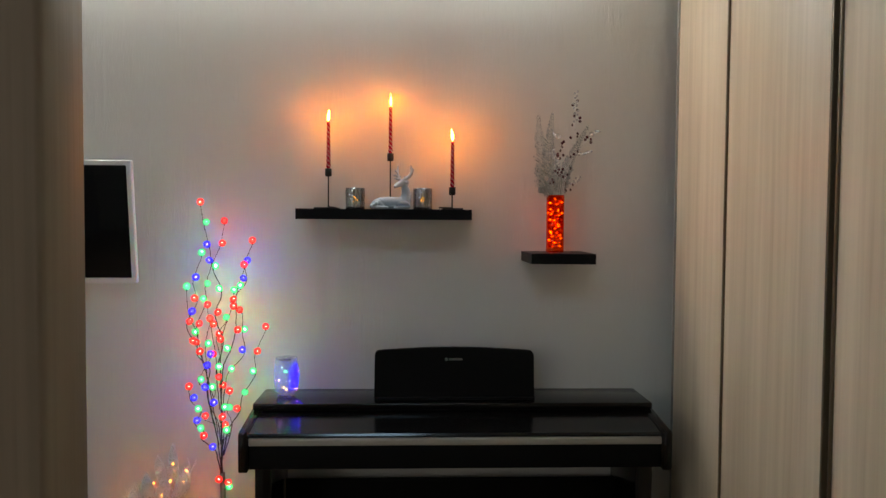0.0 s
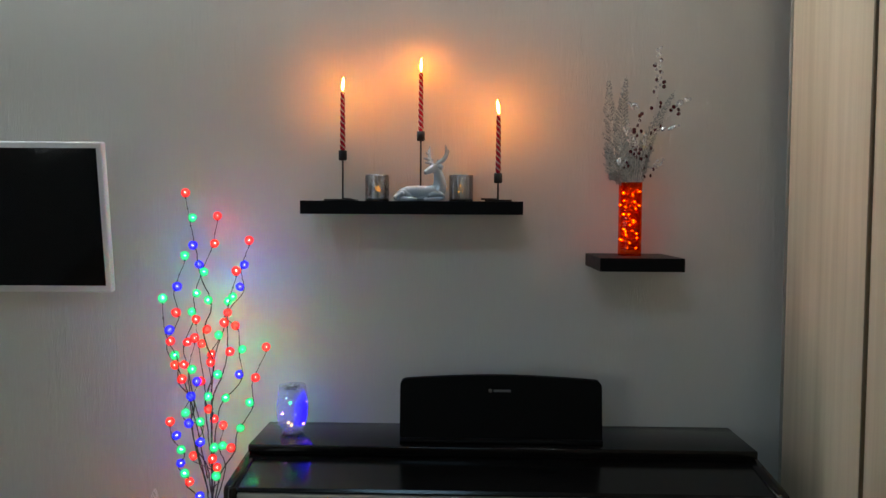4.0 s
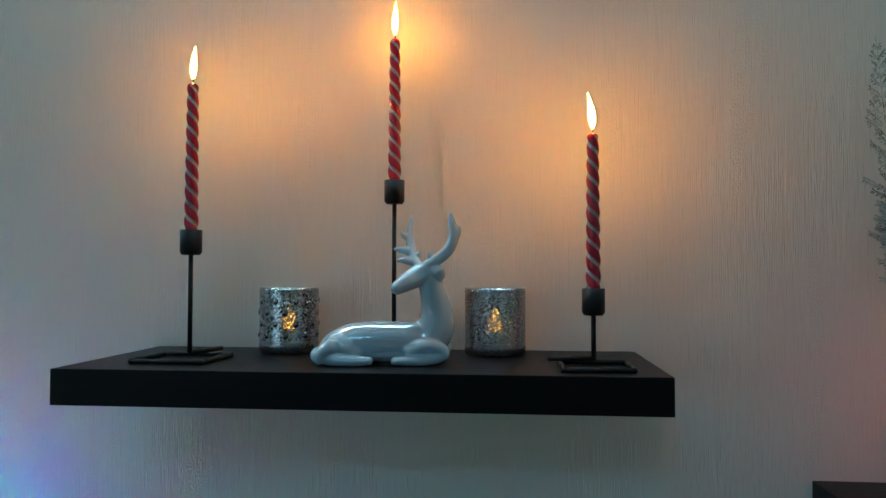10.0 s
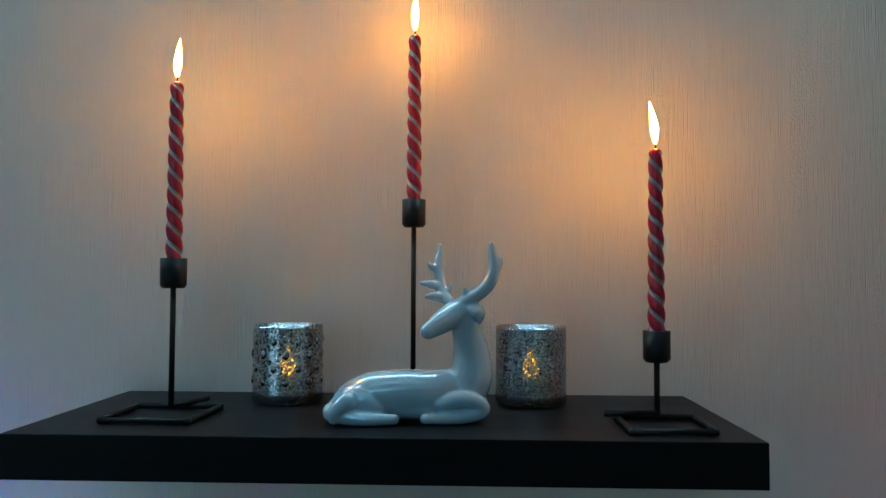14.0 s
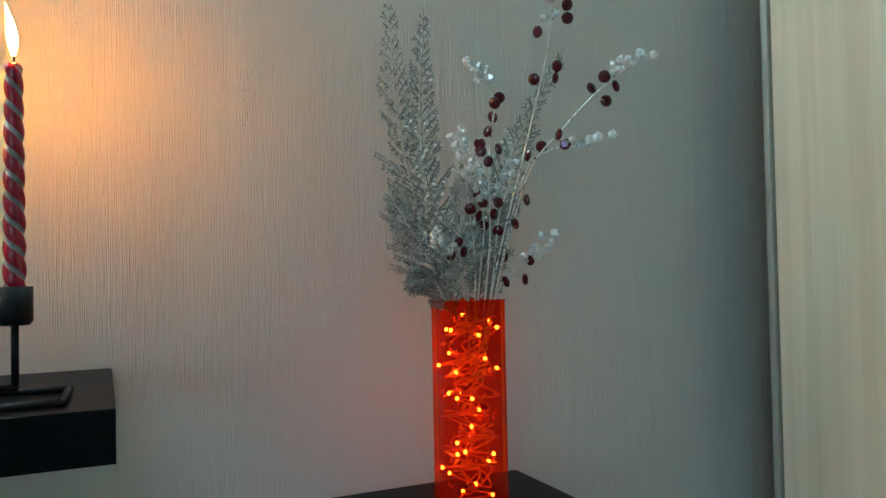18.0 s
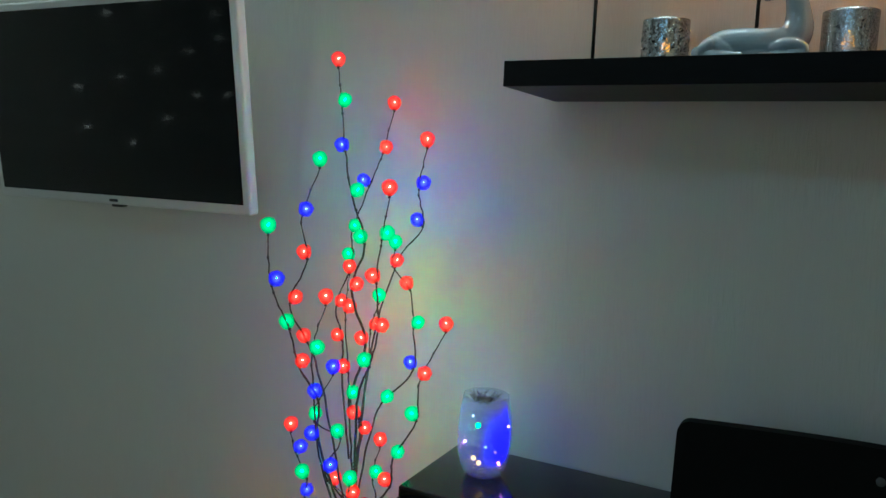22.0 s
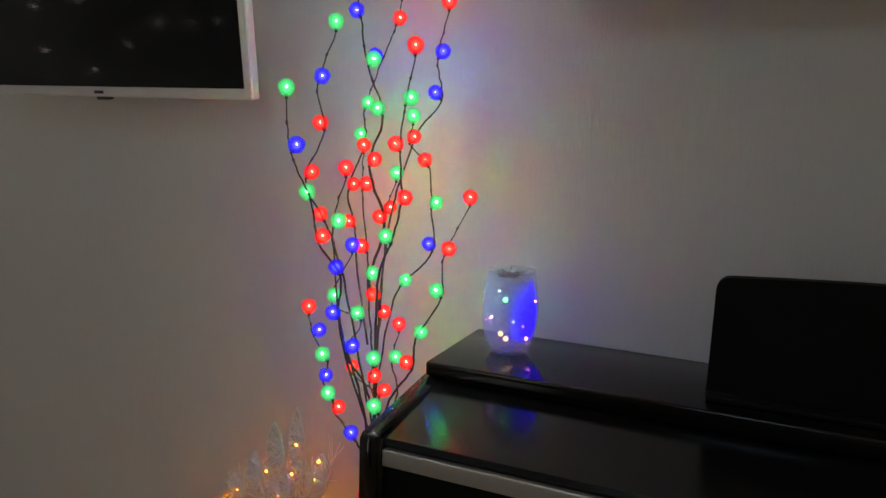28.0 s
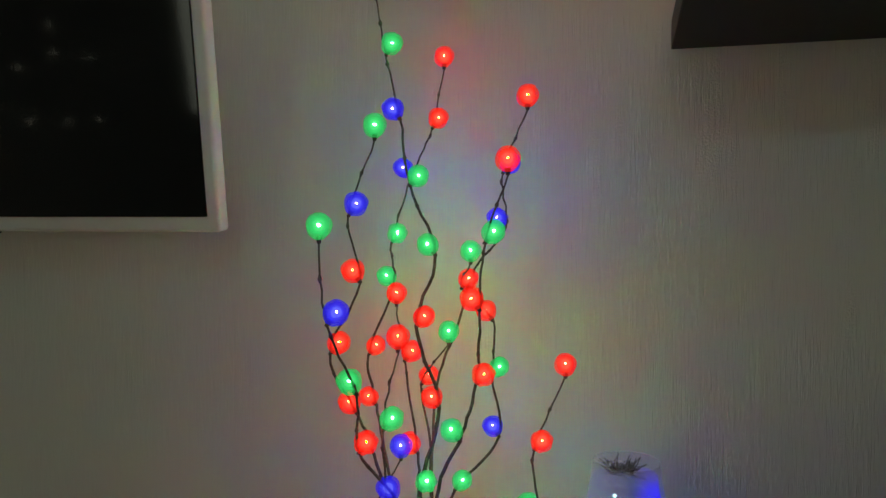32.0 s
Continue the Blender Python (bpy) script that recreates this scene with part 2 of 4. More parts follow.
RED_BEAD = plain("dark_red_bead", (0.050, 0.003, 0.008), 0.12, var=0.1)
CRYSTAL = clear("crystal_bead", (0.95, 0.98, 1.0), body=0.55, rough=0.05, body_col=(0.92, 0.95, 0.96), metal=0.4)
FERN = plain("silver_glitter_fern", (0.23, 0.26, 0.26), 0.30, 0.45, 0.45, 700, 0.3)
FERN_LIGHT = plain("white_glitter_fern", (0.36, 0.40, 0.40), 0.28, 0.45, 0.45, 700, 0.3)
SILVER_WIRE = plain("silver_wire", (0.62, 0.63, 0.63), 0.28, 0.9, 0.1, 300)
TINSEL = plain("dark_silver_tinsel", (0.16, 0.16, 0.17), 0.22, 0.9, 0.3, 300)
TWIG = plain("brown_tape_twig", (0.15, 0.125, 0.115), 0.24, 0.55, 0.6, 420, 0.5)
POLE = plain("grey_metal_pole", (0.16, 0.145, 0.13), 0.35, 0.6, 0.2, 200)
WHITE_WIRE = plain("white_coated_wire", (0.70, 0.70, 0.70), 0.4, 0.0, 0.08, 300)
THREAD, tn, tl, tp = mat("clear_acrylic_thread")
tp.inputs["Base Color"].default_value, tp.inputs["Roughness"].default_value = (0.42, 0.39, 0.36, 1), 0.25
milk, tmix = tn.new("ShaderNodeBsdfTranslucent"), tn.new("ShaderNodeMixShader")
milk.inputs[0].default_value, tmix.inputs[0].default_value = (0.92, 0.88, 0.84, 1), 0.74
tl.new(tp.outputs[0], tmix.inputs[1])
tl.new(milk.outputs[0], tmix.inputs[2])
tl.new(tmix.outputs[0], tn["Material Output"].inputs[0])
TV_FRAME = plain("silver_white_plastic", (0.62, 0.61, 0.61), 0.32, 0.1, 0.04, 200, 0.03)
SCREEN = plain("black_glass_screen", (0.002, 0.003, 0.004), 0.06, 0.0, 0.05, 20, spec=0.28)
DARKPL = plain("dark_plastic", (0.02, 0.02, 0.02), 0.5)
BADGE = plain("silver_badge", (0.12, 0.12, 0.115), 0.6, 0.0, spec=0.1)
WHITEPL = plain("white_plastic", (0.75, 0.74, 0.72), 0.4)
FLAME = glow("candle_flame", (1.0, 0.28, 0.016), FLAME_GLOW)
FLAME_LOW = glow("candle_flame_low", (1.0, 0.28, 0.016), FLAME_GLOW * 0.42)
AMBER = glow("amber_led", (1.0, 0.40, 0.04), 18.0)
AMBER_SOFT = glow("amber_led_small", (1.0, 0.33, 0.012), 2000.0)
RED_SOFT = glow("red_led_small", (1.0, 0.03, 0.015), 1300.0)
AMBER_DIM = glow("amber_led_dim", (1.0, 0.24, 0.02), 45.0)
WHITE_THREAD = plain("white_frosted_thread", (0.80, 0.80, 0.80), 0.35, 0.0, 0.08, 300)
COPPER = plain("copper_wire", (0.75, 0.42, 0.18), 0.3, 0.7, 0.1, 300)
ORANGE_LED = glow("vase_led", (1.0, 0.42, 0.06), 85.0)


def haze(name, col, strength, amount):
    """Milky glowing plastic: partly see-through, partly lit from within."""
    m, n, l, p = mat(name)
    n.remove(p)
    t, e, mx = n.new("ShaderNodeBsdfTransparent"), n.new("ShaderNodeEmission"), n.new("ShaderNodeMixShader")
    e.inputs[0].default_value, e.inputs[1].default_value = (*col, 1), strength
    mx.inputs[0].default_value = amount
    l.new(t.outputs[0], mx.inputs[1])
    l.new(e.outputs[0], mx.inputs[2])
    l.new(mx.outputs[0], n["Material Output"].inputs[0])
    return m


PURE = {"red": (1.0, 0.010, 0.008), "green": (0.0004, 0.80, 0.13), "blue": (0.0007, 0.0012, 1.0)}
POWER = {"red": 6000.0, "green": 11000.0, "blue": 17500.0}
LAYERS = {"red": ((1.5, (1.0, 0.012, 0.014)), (2.6, (1.0, 0.030, 0.026)), (4.0, (1.0, 0.075, 0.06)), (5.0, (1.0, 0.16, 0.13))),
          "green": ((1.0, (0.0, 0.86, 0.26)), (1.5, (0.0, 0.90, 0.26)), (2.2, (0.02, 0.95, 0.34)), (3.0, (0.14, 1.0, 0.50))),
          "blue": ((1.5, (0.008, 0.006, 1.0)), (2.2, (0.012, 0.014, 1.0)), (3.2, (0.05, 0.07, 1.0)), (4.0, (0.20, 0.26, 1.0)))}
SHELLS = {k: [haze("%s_%s" % (n, k), c, BULB_GLOW * s, a) for n, a, (s, c) in zip(("bulb", "inner", "lens", "heart"), (0.45, 0.30, 0.30, 0.40), v)] for k, v in LAYERS.items()}
CORES = {k: glow("led_" + k, v, BULB_GLOW * POWER[k]) for k, v in PURE.items()}


# ---------------------------------------------------------------- building tools
ORIGIN = {}


def mesh_of(bm, name, material, smooth=True):
    me = bpy.data.meshes.new(name)
    bmesh.ops.recalc_face_normals(bm, faces=bm.faces)
    for f in bm.faces:
        f.smooth = smooth
    bm.to_mesh(me)
    bm.free()
    me.materials.append(material)
    return me


def thing(name, loc, label, category, group="", kind=""):
    ob = new(name)
    ob.location = loc
    ob.empty_display_size = 0.02
    ORIGIN[ob] = Vector(loc)
    return tagged(ob, label, category, group, kind)


def part(name, bm, material, parent=None, label="", smooth=True):
    """Links a bmesh in room coordinates as one mesh under a thing or part."""
    o = ORIGIN[parent] if parent else Vector((0, 0, 0))
    bmesh.ops.translate(bm, verts=bm.verts, vec=-o)
    ob = new(name, mesh_of(bm, name, material, smooth))
    if parent:
        ob.parent = parent
    ORIGIN[ob] = o
    return tagged(ob, label)


def placed(name, me, loc, parent, turn=None):
    """A part on shared mesh data."""
    ob = new(name, me)
    ob.parent = parent
    m = Matrix.Translation(Vector(loc) - ORIGIN[parent])
    ob.matrix_basis = m @ turn if turn else m
    ORIGIN[ob] = Vector(loc)
    return ob


def solid(name, bm, material, label, category, kind="", smooth=False, group=""):
    return tagged(part(name, bm, material, None, "", smooth), label, category, group, kind)


def box(x0, x1, y0, y1, z0, z1, bev=0.0, seg=2, bm=None):
    bm = bm or bmesh.new()
    vs = bmesh.ops.create_cube(bm, size=1.0)["verts"]
    for v in vs:
        v.co = Vector((x0 if v.co.x < 0 else x1, y0 if v.co.y < 0 else y1, z0 if v.co.z < 0 else z1))
    if bev:
        es = list({e for v in vs for e in v.link_edges})
        bmesh.ops.bevel(bm, geom=es, offset=bev, segments=seg, affect="EDGES", profile=0.5)
    return bm


def tube(points, radii, seg=8, bm=None, cap=True):
    """A round rod along points; radii: one number or one a point."""
    bm = bm or bmesh.new()
    pts = [Vector(p) for p in points]
    if not isinstance(radii, (list, tuple)):
        radii = [radii] * len(pts)
    rings, side = [], None
    for i, p in enumerate(pts):
        d = (pts[min(i + 1, len(pts) - 1)] - pts[max(i - 1, 0)]).normalized()
        if side is None:
            side = d.orthogonal().normalized()
        side = (side - d * side.dot(d)).normalized()
        up = d.cross(side)
        rings.append([bm.verts.new(p + (side * math.cos(a) + up * math.sin(a)) * radii[i])
                      for a in (2 * math.pi * k / seg for k in range(seg))])
    for a, b in zip(rings, rings[1:]):
        for k in range(seg):
            bm.faces.new((a[k], a[(k + 1) % seg], b[(k + 1) % seg], b[k]))
    if cap:
        bm.faces.new(rings[0][::-1])
        bm.faces.new(rings[-1])
    return bm


def lathe(profile, at, seg=32, bm=None, ripple=0.0, count=0):
    """A turned body from (radius, height) pairs round a vertical axis."""
    bm = bm or bmesh.new()
    rings = []
    for r, z in profile:
        rings.append([bm.verts.new((at[0] + r * (1 + ripple * math.cos(count * a)) * math.cos(a), at[1] + r * (1 + ripple * math.cos(count * a)) * math.sin(a), at[2] + z))
                      for a in (2 * math.pi * k / seg for k in range(seg))])
    for a, b in zip(rings, rings[1:]):
        for k in range(seg):
            bm.faces.new((a[k], a[(k + 1) % seg], b[(k + 1) % seg], b[k]))
    if profile[0][0] > 1e-5:
        bm.faces.new(rings[0][::-1])
    if profile[-1][0] > 1e-5:
        bm.faces.new(rings[-1])
    bmesh.ops.remove_doubles(bm, verts=bm.verts, dist=1e-6)
    return bm


def ball(at, r, bm=None, u=16, v=10, squash=(1, 1, 1), turn=None):
    bm = bm or bmesh.new()
    m = Matrix.Translation(at) @ (turn or Matrix.Identity(4)) @ Matrix.Diagonal((r * squash[0], r * squash[1], r * squash[2], 1))
    bmesh.ops.create_uvsphere(bm, u_segments=u, v_segments=v, radius=1.0, matrix=m)
    return bm


def glide(points, steps=6):
    """A smooth line through points (Catmull-Rom)."""
    p = [Vector(q) for q in points]
    p = [2 * p[0] - p[1]] + p + [2 * p[-1] - p[-2]]
    out = []
    for i in range(1, len(p) - 2):
        for k in range(steps):
            t = k / steps
            a, b, c, d = p[i - 1], p[i], p[i + 1], p[i + 2]
            out.append(0.5 * (2 * b + (c - a) * t + (2 * a - 5 * b + 4 * c - d) * t * t + (3 * b - a - 3 * c + d) * t ** 3))
    return out + [p[-2]]


# ---------------------------------------------------------------- the room
solid("wall_north", box(LEFT - 0.1, 1.72, WALL, WALL + 0.12, FLOOR - 0.1, CEIL), WALLPAPER, "pale greige wallpaper with fine vertical ribs", "wall", "structure")
solid("wall_east", box(1.60, 1.72, BACK - 0.1, WALL - 0.003, FLOOR - 0.1, CEIL), BACKWALL, "plain painted wall behind the wardrobe", "wall", "structure")
solid("wall_south", box(LEFT - 0.1, 1.597, BACK - 0.12, BACK, FLOOR - 0.1, CEIL), BACKWALL, "plain painted wall at the far end", "wall", "structure")
solid("ceiling", box(LEFT - 0.1, 1.72, BACK - 0.12, WALL + 0.12, CEIL + 0.003, CEIL + 0.1), PAINT, "plain white painted ceiling", "ceiling", "structure")

# left wall with its window opening
WY0, WY1, WZ0, WZ1 = -2.1, -0.7, 0.95, 2.2
bm = box(LEFT - 0.1, LEFT, BACK, WY0, FLOOR - 0.1, CEIL)
box(LEFT - 0.1, LEFT, WY1, WALL - 0.003, FLOOR - 0.1, CEIL, bm=bm)
box(LEFT - 0.1, LEFT, WY0, WY1, FLOOR - 0.1, WZ0, bm=bm)
box(LEFT - 0.1, LEFT, WY0, WY1, WZ1, CEIL, bm=bm)
solid("wall_west", bm, BACKWALL, "plain painted wall with a window", "wall", "structure")
win = thing("window_1", (LEFT - 0.06, (WY0 + WY1) / 2, WZ0), "white framed window with dusk outside", "window", kind="structure")
bm = box(LEFT - 0.09, LEFT - 0.03, WY0 + 0.002, WY0 + 0.06, WZ0 + 0.002, WZ1 - 0.002)
box(LEFT - 0.09, LEFT - 0.03, WY1 - 0.06, WY1 - 0.002, WZ0 + 0.002, WZ1 - 0.002, bm=bm)
box(LEFT - 0.09, LEFT - 0.03, WY0 + 0.06, WY1 - 0.06, WZ0 + 0.002, WZ0 + 0.06, bm=bm)
box(LEFT - 0.09, LEFT - 0.03, WY0 + 0.06, WY1 - 0.06, WZ1 - 0.06, WZ1 - 0.002, bm=bm)
box(LEFT - 0.085, LEFT - 0.035, (WY0 + WY1) / 2 - 0.03, (WY0 + WY1) / 2 + 0.03, WZ0 + 0.06, WZ1 - 0.06, bm=bm)
part("window_frame", bm, WHITEPL, win, smooth=False)
pane = part("pane", box(LEFT - 0.062, LEFT - 0.056, WY0 + 0.061, WY1 - 0.061, WZ0 + 0.061, WZ1 - 0.061), GLASS, win, smooth=False)
pane.visible_shadow = False
day = bpy.data.lights.new("window_daylight", "AREA")
day.shape, day.size, day.size_y, day.energy, day.color = "RECTANGLE", WY1 - WY0 - 0.1, WZ1 - WZ0 - 0.1, 22.0, (0.80, 0.92, 1.0)
new("window_daylight", day).matrix_world = look((LEFT - 0.11, (WY0 + WY1) / 2, (WZ0 + WZ1) / 2), (0.5, 1.2, 1.4))

# floor planks on a screed
solid("floor_screed", box(LEFT - 0.1, 1.72, BACK - 0.12, WALL + 0.12, FLOOR - 0.12, FLOOR - 0.012), PAINT, "screed under the laminate floor", "floor", "structure")
floor = thing("floor", (0, 0, FLOOR), "warm brown laminate floor planks", "floor", kind="structure")

skirt = thing("baseboard", (-1.4, WALL, FLOOR), "brown wooden baseboard with small clips", "baseboard", kind="structure")
for x0, x1 in ((LEFT + 0.002, -1.349), (-1.347, 0.06), (0.062, 1.04)):
    bm = box(x0, x1, WALL - 0.017, WALL - 0.002, FLOOR + 0.001, FLOOR + 0.060, 0.004, 2)
    part("board", bm, SKIRT, skirt)
for x in (-2.05, -1.348, -0.65):
    part("clip", box(x - 0.012, x + 0.012, WALL - 0.012, WALL - 0.003, FLOOR + 0.058, FLOOR + 0.069, 0.003), DARKPL, skirt)

# sliding wardrobe with pale oak doors
ward = thing("wardrobe", (1.28, 0.6, FLOOR), "built-in wardrobe with pale oak sliding doors", "wardrobe")
part("carcass", box(WARD + 0.03, 1.595, BACK + 0.01, 2.700, FLOOR + 0.002, CEIL - 0.004), OAK, ward, smooth=False)
part("edge_trim", box(WARD - 0.004, WARD + 0.03, 2.702, 2.712, FLOOR + 0.002, CEIL - 0.004, 0.002), TRIM, ward, "thin pale metal edge strip")
for y0, y1 in ((2.278, 2.700), (1.706, 2.268), (1.10, 1.668), (0.35, 1.088), (-0.45, 0.342), (-1.25, -0.458)):
    part("door", box(WARD, WARD + 0.022, y0, y1, FLOOR + 0.02, CEIL - 0.02, 0.002), OAK, ward)
for y in (2.273, 1.703, 1.671, 1.094, 0.346):
    part("profile", box(WARD - 0.006, WARD + 0.026, y - 0.0045, y + 0.0045, FLOOR + 0.01, CEIL - 0.01, 0.0015), OAK_GAP, ward, "bronze vertical door profile")

# brown door leaf beside the entrance
leaf = thing("door_1", (-0.55, 0.35, FLOOR), "brown wood veneer door leaf standing open", "door", kind="structure")
part("leaf", box(-0.95, -0.146, 0.328, 0.368, FLOOR + 0.008, FLOOR + 2.30, 0.003), DOOR_WOOD, leaf)
part("door_handle", tube(glide([(-0.90, 0.368, 1.05), (-0.90, 0.41, 1.05), (-0.89, 0.418, 1.05), (-0.79, 0.418, 1.05)], 4), 0.009, 10), STEEL, leaf)

# unseen fill panel added for ceiling bounce, and the cool light strip along the ceiling's edge
lamp = thing("ceiling_fill_panel", (-0.85, 0.5, CEIL), "large unseen glowing panel added as soft ceiling fill", "ceiling light")
part("frame", box(-2.22, 0.52, -1.22, 1.72, CEIL - 0.008, CEIL + 0.001), WHITEPL, lamp, smooth=False)
part("diffuser", box(-2.20, 0.50, -1.20, 1.70, CEIL - 0.014, CEIL - 0.009), glow("panel_glow", (0.62, 0.83, 1.0), ROOM_GLOW), lamp, smooth=False)
bar = thing("ceiling_lamp", (-0.15, 0.4, CEIL), "flat square lamp fixed to the ceiling", "ceiling light")
part("housing", box(-0.62, 0.32, 0.08, 0.72, CEIL - 0.05, CEIL - 0.0145, 0.004), WHITEPL, bar)
part("diffuser", box(-0.58, 0.02, 0.22, 0.58, CEIL - 0.054, CEIL - 0.0505), glow("bar_glow", (0.36, 0.68, 1.0), BAR_GLOW), bar, smooth=False)
cove = thing("light_strip", (0, WALL - 0.05, CEIL - 0.03), "cool white light strip along the ceiling edge", "light strip")
part("channel", box(LEFT + 0.01, 0.72, WALL - 0.07, WALL - 0.03, CEIL - 0.012, CEIL + 0.001), WHITEPL, cove, smooth=False)
part("diffuser", box(LEFT + 0.015, 0.715, WALL - 0.065, WALL - 0.035, CEIL - 0.018, CEIL - 0.013), glow("strip_glow", (0.75, 0.92, 1.0), COVE_GLOW), cove, smooth=False)

# ---------------------------------------------------------------- the piano
piano = thing("digital_piano", (0.148, 2.57, FLOOR), "black upright digital piano with closed key cover", "piano")
PX0, PX1 = -0.548, 0.836
part("top_board", box(PX0 + 0.004, PX1 - 0.002, 2.552, WALL - 0.008, 0.792, 0.814, 0.004, 3), PIANO, piano)
part("rear_body", box(PX0 + 0.035, PX1 - 0.035, 2.562, WALL - 0.012, 0.64, 0.790), PIANO_MATT, piano, smooth=False)
bm = bmesh.new()                                     # sloping key cover
prof = [(2.372, 0.763), (2.368, 0.756), (2.372, 0.750), (2.560, 0.770), (2.560, 0.786), (2.54, 0.785)]
loops = [[bm.verts.new((x, y, z)) for y, z in prof] for x in (PX0 + 0.030, PX1 - 0.030)]
for k in range(len(prof)):
    bm.faces.new((loops[0][k], loops[0][(k + 1) % len(prof)], loops[1][(k + 1) % len(prof)], loops[1][k]))
bm.faces.new(loops[0])
bm.faces.new(loops[1][::-1])
part("key_cover", bm, PIANO, piano, "glossy black sloping key cover", smooth=False)
part("trim_strip", box(PX0 + 0.031, PX1 - 0.031, 2.364, 2.385, 0.726, 0.749, 0.002), TRIM, piano, "satin silver trim strip")
part("key_slip", box(PX0 + 0.031, PX1 - 0.031, 2.372, 2.56, 0.648, 0.725, 0.003), PIANO_MATT, piano)
for x0, x1 in ((PX0, PX0 + 0.029), (PX1 - 0.029, PX1)):
    bm = bmesh.new()                                 # cheek with a sloping top
    prof = [(2.356, 0.643), (2.356, 0.762), (2.364, 0.770), (2.56, 0.791), (WALL - 0.012, 0.791), (WALL - 0.012, 0.643)]
    loops = [[bm.verts.new((x, y, z)) for y, z in prof] for x in (x0, x1)]
    for k in range(len(prof)):
        bm.faces.new((loops[0][k], loops[0][(k + 1) % len(prof)], loops[1][(k + 1) % len(prof)], loops[1][k]))
    bm.faces.new(loops[0])
    bm.faces.new(loops[1][::-1])
    bmesh.ops.bevel(bm, geom=list(bm.edges), offset=0.0025, segments=2, affect="EDGES")
    part("cheek", bm, PIANO, piano)
for x0, x1 in ((PX0 + 0.032, PX0 + 0.088), (PX1 - 0.088, PX1 - 0.032)):
    leg = part("leg_panel", box(x0, x1, 2.452, WALL - 0.02, FLOOR + 0.03, 0.636, 0.003), PIANO, piano)
    part("foot", box(x0 - 0.004, x1 + 0.004, 2.36, WALL - 0.02, FLOOR + 0.001, FLOOR + 0.029, 0.004), PIANO_MATT, leg)
part("back_panel", box(PX0 + 0.09, PX1 - 0.09, 2.70, 2.716, FLOOR + 0.06, 0.50, 0.002), PIANO_MATT, piano)
bm = bmesh.new()                                     # music rest with a bowed top edge
X0, X1, Z0, Z1 = -0.134, 0.430, 0.8155, 0.9825
edge = [(X0, Z0), (X1, Z0)]
for a in range(0, 91, 15):
    edge.append((X1 - 0.018 + 0.018 * math.cos(radians(a)), Z1 - 0.018 + 0.018 * math.sin(radians(a))))
for k in range(1, 12):
    u = k / 12
    edge.append((X1 - 0.018 - (X1 - X0 - 0.036) * u, Z1 + 0.011 * math.sin(math.pi * u)))
for a in range(90, 181, 15):
    edge.append((X0 + 0.018 + 0.018 * math.cos(radians(a)), Z1 - 0.018 + 0.018 * math.sin(radians(a))))
loops = [[bm.verts.new((x, y + (z - Z0) * 0.12, z)) for x, z in edge] for y in (2.612, 2.632)]
for k in range(len(edge)):
    bm.faces.new((loops[0][k], loops[0][(k + 1) % len(edge)], loops[1][(k + 1) % len(edge)], loops[1][k]))
bm.faces.new(loops[0])
bm.faces.new(loops[1][::-1])
rest = part("music_rest", bm, PIANO_MATT, piano, "matt black music rest board", smooth=False)
part("ledge", box(X0 + 0.002, X1 - 0.002, 2.585, 2.611, 0.8155, 0.823, 0.002), PIANO_MATT, rest)
badge = part("badge", box(0.128, 0.176, 2.6235, 2.6275, 0.949, 0.956, 0.001), BADGE, rest, "small silver badge")
part("emblem", tube([(0.119, 2.6245, 0.9525), (0.119, 2.629, 0.9525)], 0.0055, 16), BADGE, rest)

# ---------------------------------------------------------------- shelves
for name, x0, x1, y0, zt, lab in (("floating_shelf", -0.40, 0.20, 2.56, 1.48, "long black floating shelf holding candles and a deer"),
                                  ("floating_shelf", 0.404, 0.627, 2.543, 1.331, "small square black floating shelf under a vase")):
    sh = thing(name, ((x0 + x1) / 2, WALL - 0.001, zt - 0.036), lab, "shelf", group="wall shelves")
    part("board", box(x0 + 0.0012, x1 - 0.0012, y0 + 0.0012, WALL - 0.001, zt - 0.036, zt), BLACKWOOD, sh, smooth=False)
    part("front_edge", box(x0, x1, y0, y0 + 0.0011, zt - 0.0358, zt - 0.0002, 0.0003, 1), BLACKWOOD, sh, smooth=False)
    for e0, e1 in ((x0, x0 + 0.0011), (x1 - 0.0011, x1)):
        part("end_cap", box(e0, e1, y0 + 0.0012, WALL - 0.001, zt - 0.0358, zt - 0.0002, 0.0003, 1), BLACKWOOD, sh, smooth=False)

# ---------------------------------------------------------------- television
tv = thing("television", (-1.35, 2.70, 1.215), "flat television with silver-white frame, switched off", "television")
TW, TH = 0.750, 0.432
TILT = Matrix.Translation((-0.974, 2.699, 1.215)) @ Matrix.Rotation(radians(2.2), 4, "Z") @ Matrix.Rotation(radians(7.2), 4, "X")


def tilted(bm):
    bmesh.ops.transform(bm, matrix=TILT, verts=bm.verts)
    return bm


part("housing", tilted(box(-TW, 0, -0.020, 0.006, 0, TH, 0.006, 3)), TV_FRAME, tv)
part("screen", tilted(box(-TW + 0.017, -0.017, -0.0225, -0.016, 0.021, TH - 0.017, 0.001)), SCREEN, tv, "black glossy screen", smooth=False)
part("badge", tilted(box(-TW / 2 - 0.012, -TW / 2 + 0.012, -0.022, -0.016, 0.007, 0.013, 0.001)), DARKPL, tv)
part("sensor", tilted(box(-TW / 2 - 0.016, -TW / 2 + 0.016, -0.014, 0.002, -0.006, 0.002, 0.002)), DARKPL, tv)
part("wall_bracket", box(-1.45, -1.25, 2.705, WALL - 0.001, 1.35, 1.50, 0.003), DARKPL, tv)

